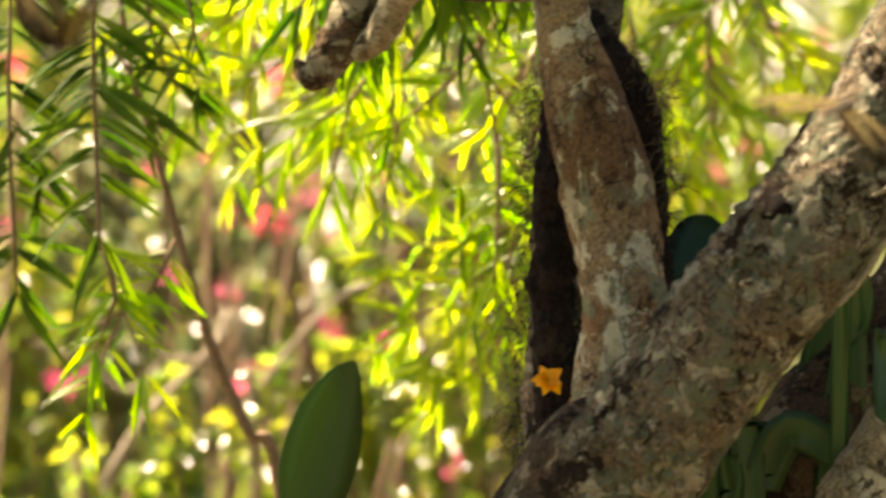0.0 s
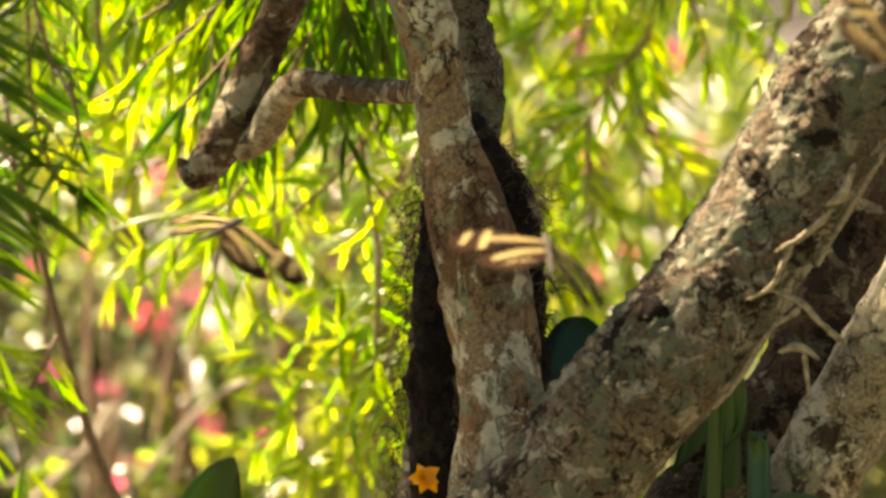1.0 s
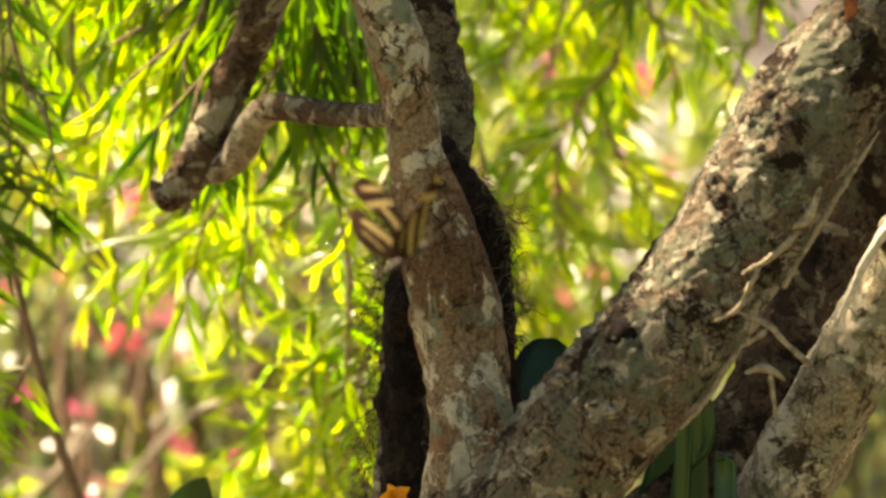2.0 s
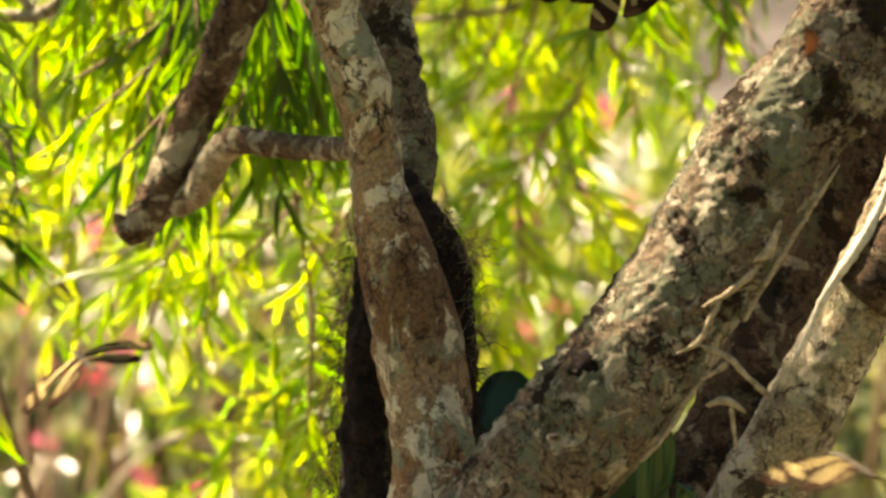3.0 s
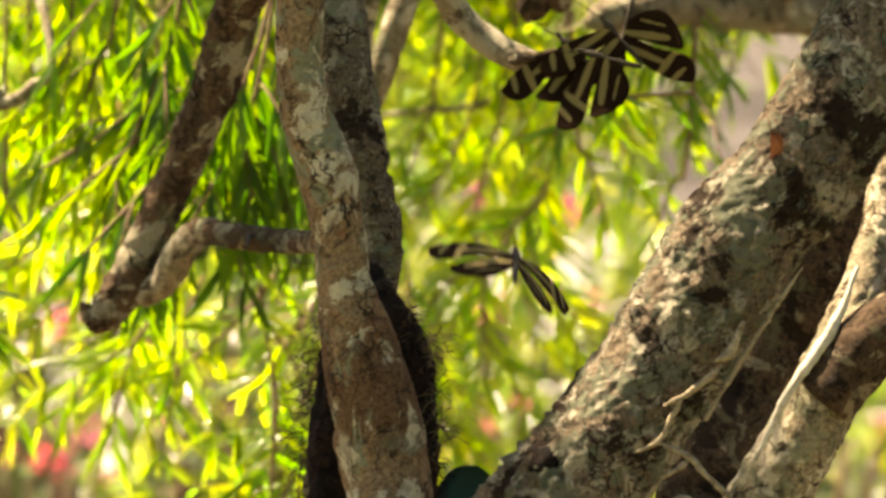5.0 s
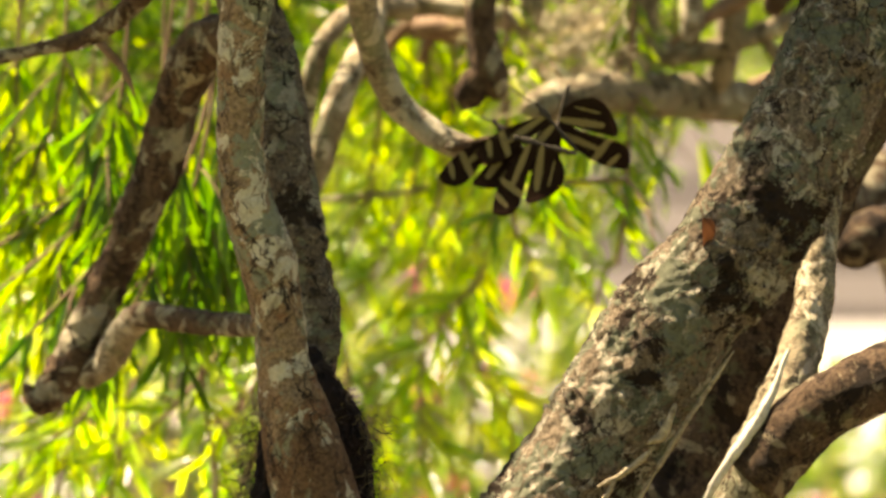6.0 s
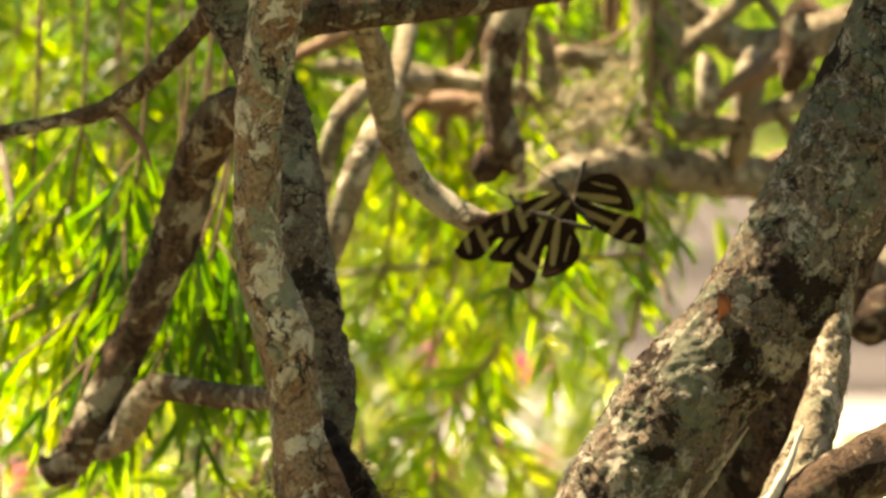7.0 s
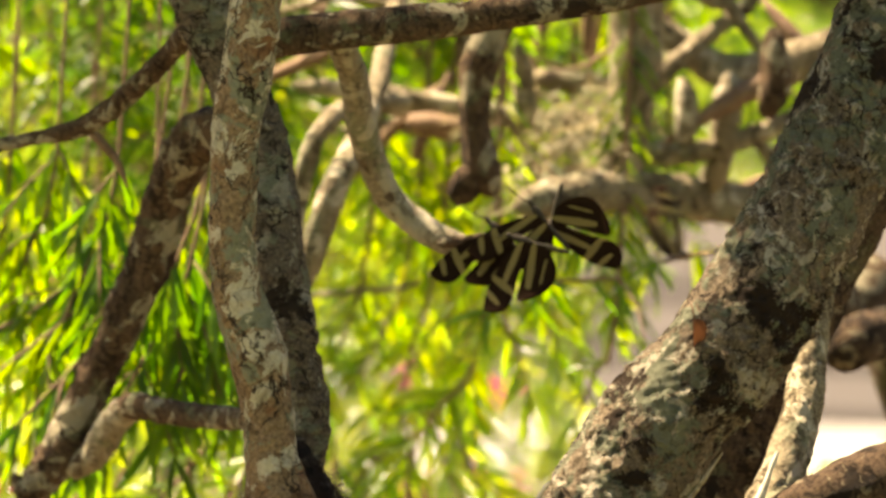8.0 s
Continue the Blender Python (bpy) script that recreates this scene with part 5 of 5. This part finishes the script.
def wing_shape(long, hind, side):
    """A wing on +X from its hinge, a little cambered; its faces are marked 1 where a yellow band runs."""
    ns, nc = 60, 30
    v, f, marks = [], [], []
    for i in range(ns + 1):
        s = i / ns
        if hind:
            lead = 0.02 - 0.10 * s
            chord = 0.62 * max(0.05, math.sin(math.pi * (0.10 + 0.88 * s))) ** 0.7 * (1 - 0.2 * s)
        else:
            lead = 0.10 * math.sin(2.8 * s) + 0.16 * s
            chord = (0.15 + 0.27 * s) * (math.sqrt(max(0.01, 1 - ((s - 0.6) / 0.41) ** 2)) if s > 0.6 else 1.0)
            lead -= 0.10 * max(0.0, s - 0.7)
        for j in range(nc + 1):
            c = j / nc
            v.append((side * long * s, long * (lead - chord * c), 0.05 * long * math.sin(math.pi * s) - 0.05 * long * c * s))
    for i in range(ns):
        for j in range(nc):
            a = i * (nc + 1) + j
            q = (a, a + 1, a + nc + 2, a + nc + 1)
            f.append(q if side < 0 else q[::-1])
            x, y = (abs(v[a][0]) + abs(v[a + nc + 2][0])) / (2 * long), (v[a][1] + v[a + nc + 2][1]) / (2 * long)
            mark = 0
            for x0, y0, x1, y1, wide in HIND_BANDS if hind else FORE_BANDS:
                dx, dy = x1 - x0, y1 - y0
                t = min(1.0, max(0.0, ((x - x0) * dx + (y - y0) * dy) / (dx * dx + dy * dy + 1e-9)))
                if math.hypot(x - x0 - t * dx, y - y0 - t * dy) < wide * (0.6 + 0.8 * math.sin(math.pi * (0.15 + 0.7 * t))):
                    mark = 1
            marks.append(mark)
    n = len(v)
    v += [(x, y, z - 0.0003) for x, y, z in v]
    f += [tuple(k + n for k in reversed(q)) for q in f]
    me = mesh_of("wing", v, f)
    me.polygons.foreach_set("material_index", marks + marks)
    me.materials.append(WING_BLACK)
    me.materials.append(WING_YELLOW)
    return me


FORE = {k: wing_shape(0.047, False, k) for k in (-1, 1)}
HIND = {k: wing_shape(0.035, True, k) for k in (-1, 1)}
BODY_MESH = mesh_of("body", *joined(
    tube([(0, -0.024, -0.002, 0.0012), (0, -0.012, -0.001, 0.0018), (0, -0.002, 0, 0.0015), (0, 0.004, 0, 0.0026), (0, 0.009, 0, 0.0022), (0, 0.011, 0, 0.0012), (0, 0.013, 0, 0.0016), (0, 0.015, 0, 0.0010)], 10, 0.0015, 0.0),
    tube([(0.001, 0.014, 0.001, 0.0003), (0.004, 0.022, 0.004, 0.0002), (0.008, 0.032, 0.006, 0.0004)], 5, 0.004, 0.0),
    tube([(-0.001, 0.014, 0.001, 0.0003), (-0.004, 0.022, 0.004, 0.0002), (-0.008, 0.032, 0.006, 0.0004)], 5, 0.004, 0.0)))
BODY_MESH.materials.append(BODY)


def wing_pose(side, lift, hind=False):
    """Hinged on the body's side; lift: degrees above level."""
    return pose(side * 0.0018, -0.001 if hind else 0.005, 0.0006 if not hind else 0.0, 0, -side * lift, 0)


def butterfly(label, lift=20.0, group="butterflies"):
    top = thing("butterfly", label, "butterfly", group)
    body = new("body", BODY_MESH)
    body.parent = top
    top_wings = []
    for side in (-1, 1):
        for shape, hind in ((FORE, False), (HIND, True)):
            w = new("hindwing" if hind else "forewing", shape[side])
            w.parent = top
            w.matrix_basis = wing_pose(side, lift - (4 if hind else 0), hind)
            top_wings.append((w, side, hind))
    return top, top_wings


def axes(at_, head, back_):
    """A pose from a place, the way the head points, and the way the back faces."""
    y = Vector(head).normalized()
    x = y.cross(Vector(back_)).normalized()
    z = x.cross(y)
    return Matrix.Translation(at_) @ Matrix((x, y, z)).transposed().to_4x4()


# the roost at the end of the hooked branch
ROOST = "yellow-banded black butterfly resting on the hooked branch"
for at_, head, back_, lifts in (
        ((0.1245, 5.7500, 1.3650), (-0.62, 0.05, 0.78), (-0.78, -0.10, -0.62), (87, 89)),
        ((0.1298, 5.7580, 1.3635), (-0.30, 0.05, -0.95), (0.95, -0.20, -0.30), (82, 86)),
        ((0.1169, 5.7420, 1.3516), (-0.95, 0.10, 0.30), (-0.30, -0.15, -0.95), (84, 88)),
        ((0.1001, 5.7560, 1.3550), (-0.70, 0.10, 0.70), (-0.70, -0.10, -0.70), (86, 88))):
    b, ws = butterfly(ROOST + " with closed wings", 20, "butterflies at roost")
    b.matrix_basis = axes(at_, head, back_)
    for w, side, hind in ws:
        w.matrix_basis = wing_pose(side, lifts[0] if side < 0 else lifts[1], hind)

FLYING = [butterfly("yellow-banded black butterfly in flight with beating wings") for k in range(14)]


def fly(k, rows):
    """Key one butterfly through rows of (seconds, x, y, z), from and back to its resting place, and beat its wings on the way."""
    top, wings = FLYING[k]
    places = [(t, Vector(p)) for t, *p in rows]
    rest = Vector((1.3 + 0.12 * (k % 4), 5.0 + 0.15 * (k // 4), 0.016))
    if places[0][0] > 0:
        early = places[0][0] - 0.7
        places = [(0.0, rest)] + ([(early, rest)] if early > 0.05 else []) + places
    if places[-1][0] < 8:
        late = places[-1][0] + 0.7
        places = places + ([(late, rest)] if late < 7.95 else []) + [(8.0, rest)]
    keys = []
    for i, (t, p) in enumerate(places):
        way = places[min(i + 1, len(places) - 1)][1] - places[max(i - 1, 0)][1]
        way.y *= 0.3
        if way.length < 1e-4:
            way = Vector((0.3, 0, 1))
        way.normalize()
        head = Vector((way.x * 0.60, 0.70, 0.12 + way.z * 0.20))
        tilt = Vector((0.45 * math.sin(0.8 * i + 1.7 * k), -0.10 + 0.25 * math.sin(0.7 * i + 2 * k), 0.90))
        keys.append((t, axes(p, head, tilt)))
    walk(top, keys)
    first, last = places[1][0] - 0.1, places[-2][0] + 0.1
    beats = [0.0] + [round(first + 0.1 * n, 1) for n in range(int((last - first) / 0.1) + 1) if 0 < round(first + 0.1 * n, 1) < 8] + [8.0]
    for w, side, hind in wings:
        walk(w, [(t, wing_pose(side, (58, -22, 40, -26)[(n + k) % 4] - (4 if hind else 0), hind)) for n, t in enumerate(beats)])


def motions():
    fly(0, [(0.00, -0.2569, 4.6500, 1.2880), (0.20, -0.2211, 4.7500, 1.2891), (0.40, -0.1921, 4.8000, 1.2910), (0.50, -0.1578, 4.8000, 1.3068), (0.60, -0.0504, 4.8000, 1.2613), (0.70, 0.0127, 4.8000, 1.2440), (0.80, 0.0882, 4.8000, 1.2877), (0.90, 0.1502, 4.8000, 1.2902), (1.10, 0.2502, 4.8000, 1.3281)])
    fly(1, [(0.00, 0.1006, 4.7000, 1.2476), (0.10, 0.1186, 4.8000, 1.2343), (0.30, 0.1317, 4.8000, 1.2485), (0.40, 0.1300, 4.8000, 1.2598), (0.50, 0.1152, 4.8000, 1.2636), (0.70, 0.0688, 4.8000, 1.2517), (0.90, 0.0405, 4.8500, 1.2215), (1.00, 0.0208, 4.9000, 1.2152), (1.10, 0.0308, 4.9000, 1.2857), (1.20, 0.0361, 4.9000, 1.3896)])
    fly(2, [(0.00, -0.0056, 4.9000, 1.3302), (0.10, -0.0030, 4.9000, 1.2431), (0.20, 0.0041, 4.9000, 1.2325), (0.30, -0.0066, 4.9000, 1.1735), (0.40, -0.0088, 4.9000, 1.1464), (0.50, 0.0093, 4.9000, 1.1350), (0.60, 0.0110, 4.9000, 1.1000), (0.80, 0.0252, 4.9000, 1.0245)])
    fly(3, [(0.00, -0.3888, 4.9000, 1.2118), (0.60, -0.3228, 4.9000, 1.2280), (0.80, -0.2224, 5.1000, 1.2161), (0.90, -0.1979, 5.1000, 1.2148), (1.00, -0.1451, 5.2000, 1.2052), (1.10, -0.0993, 5.2000, 1.2444), (1.20, -0.0693, 5.2000, 1.2772), (1.50, -0.0171, 5.2000, 1.3921)])
    fly(4, [(0.60, -0.1323, 4.9000, 1.0183), (0.80, -0.1046, 4.9000, 1.1102), (0.90, -0.0836, 4.9000, 1.1852), (1.00, -0.0159, 5.9000, 1.0795), (1.20, -0.0759, 4.9000, 1.1867), (1.70, -0.0439, 4.9000, 1.2092), (2.30, 0.0186, 4.8500, 1.2481), (2.50, 0.0750, 4.9000, 1.2561), (2.60, 0.0413, 4.9000, 1.2023), (2.70, 0.0257, 4.9000, 1.1462), (2.90, 0.0029, 4.9000, 1.0533)])
    fly(5, [(1.80, -0.0396, 4.7500, 1.4127), (2.20, 0.0299, 4.7500, 1.3719), (2.30, 0.0413, 4.7500, 1.3561), (2.40, 0.0501, 4.7500, 1.3588), (2.50, 0.1044, 4.7500, 1.3522), (2.60, 0.1115, 4.7500, 1.3624), (2.70, 0.1426, 4.7500, 1.3535), (2.80, 0.1947, 4.7500, 1.3757), (2.90, 0.2524, 4.7500, 1.4152)])
    fly(6, [(2.80, 0.2898, 5.2500, 1.0560), (3.00, 0.2198, 5.2500, 1.1010), (3.10, 0.1307, 5.2000, 1.1376), (3.20, 0.1268, 5.2000, 1.1761), (3.30, 0.0861, 5.2000, 1.2271), (3.40, 0.0944, 5.2000, 1.2582), (3.50, 0.0826, 5.2500, 1.2824), (3.60, 0.0363, 5.3000, 1.3220), (3.70, 0.0320, 5.3000, 1.3414), (3.80, 0.0065, 5.3000, 1.4039)])
    fly(7, [(2.50, -0.0935, 6.0000, 0.9410), (2.70, -0.1165, 6.0000, 1.0954), (2.80, -0.1398, 6.0000, 1.1348), (2.90, -0.1688, 6.0000, 1.1300), (3.00, -0.2156, 5.9000, 1.1055), (3.10, -0.2285, 5.6000, 1.1494), (3.20, -0.2330, 5.5000, 1.1671), (3.30, -0.1944, 5.4000, 1.2498), (3.40, -0.1231, 6.0000, 1.1812), (3.50, 0.0840, 6.4000, 1.1932), (3.60, 0.1332, 5.5000, 1.2600), (3.70, 0.1334, 5.1500, 1.2564), (3.80, 0.1613, 5.1500, 1.2802), (3.90, 0.1838, 5.1500, 1.3013), (4.10, 0.3053, 5.1500, 1.3413)])
    fly(8, [(3.60, 0.2767, 5.2000, 1.0476), (3.70, 0.2227, 5.2000, 1.0910), (3.80, 0.1861, 5.2000, 1.1126), (3.90, 0.1484, 5.2000, 1.1208), (4.00, 0.0851, 5.2000, 1.1389), (4.10, 0.0444, 5.3000, 1.1875), (4.20, 0.0322, 5.3500, 1.2282), (4.30, 0.0250, 5.8000, 1.3065), (4.40, 0.0159, 5.8000, 1.4003)])
    fly(9, [(4.50, 0.0654, 5.2000, 1.0486), (4.70, 0.0712, 5.2000, 1.1200), (4.80, 0.0669, 5.2000, 1.1735), (4.90, 0.0680, 5.3000, 1.2074), (5.00, 0.0632, 5.4000, 1.2535), (5.10, 0.0671, 5.4000, 1.2859), (5.20, 0.0541, 5.3000, 1.3376), (5.50, -0.0233, 5.3000, 1.4559), (5.70, -0.0713, 5.3000, 1.5134)])
    fly(10, [(4.30, 0.1631, 6.0000, 1.0476), (4.50, 0.0579, 6.0000, 1.0584), (4.60, -0.0179, 6.0000, 1.0752), (4.70, -0.0881, 5.9500, 1.0813), (4.80, -0.1760, 5.9000, 1.0825), (4.90, -0.2205, 5.9000, 1.0882), (5.00, -0.2637, 5.9000, 1.0871), (5.20, -0.3066, 5.9000, 1.0763)])
    fly(12, [(4.40, 0.2886, 5.1500, 1.4582), (4.60, 0.2541, 5.1800, 1.4140), (4.70, 0.2206, 5.2000, 1.3854), (4.80, 0.2580, 5.1800, 1.4242), (5.00, 0.3108, 5.1500, 1.4997)])
    fly(13, [(4.70, -0.0393, 6.2000, 1.4595), (4.90, -0.0824, 6.2000, 1.3420), (5.00, -0.0910, 5.7500, 1.2428), (5.10, -0.0797, 5.4000, 1.2259), (5.20, -0.0764, 5.4000, 1.2030), (5.60, -0.1638, 5.4000, 1.1382), (5.90, -0.2401, 5.4000, 1.0851)])
    fly(11, [(5.80, -0.1424, 5.7000, 1.5237), (6.30, -0.0929, 5.7500, 1.4660), (6.50, -0.0728, 5.7500, 1.4500), (6.70, -0.0899, 5.7500, 1.4376), (6.80, -0.0792, 5.7500, 1.4213), (6.90, -0.0663, 5.7500, 1.4340), (7.00, -0.0613, 5.7500, 1.4292), (7.10, -0.0692, 5.4000, 1.4330), (7.20, -0.0281, 5.7500, 1.4035), (7.30, -0.0246, 5.7500, 1.4210), (7.40, 0.0213, 5.6500, 1.3873), (7.50, 0.0249, 5.6500, 1.3965), (7.60, 0.0584, 5.6500, 1.3870), (7.70, 0.0866, 5.6500, 1.3794), (7.80, 0.1228, 5.8500, 1.3639), (7.90, 0.1619, 5.9500, 1.3511), (8.00, 0.2167, 6.0000, 1.3340)])


motions()
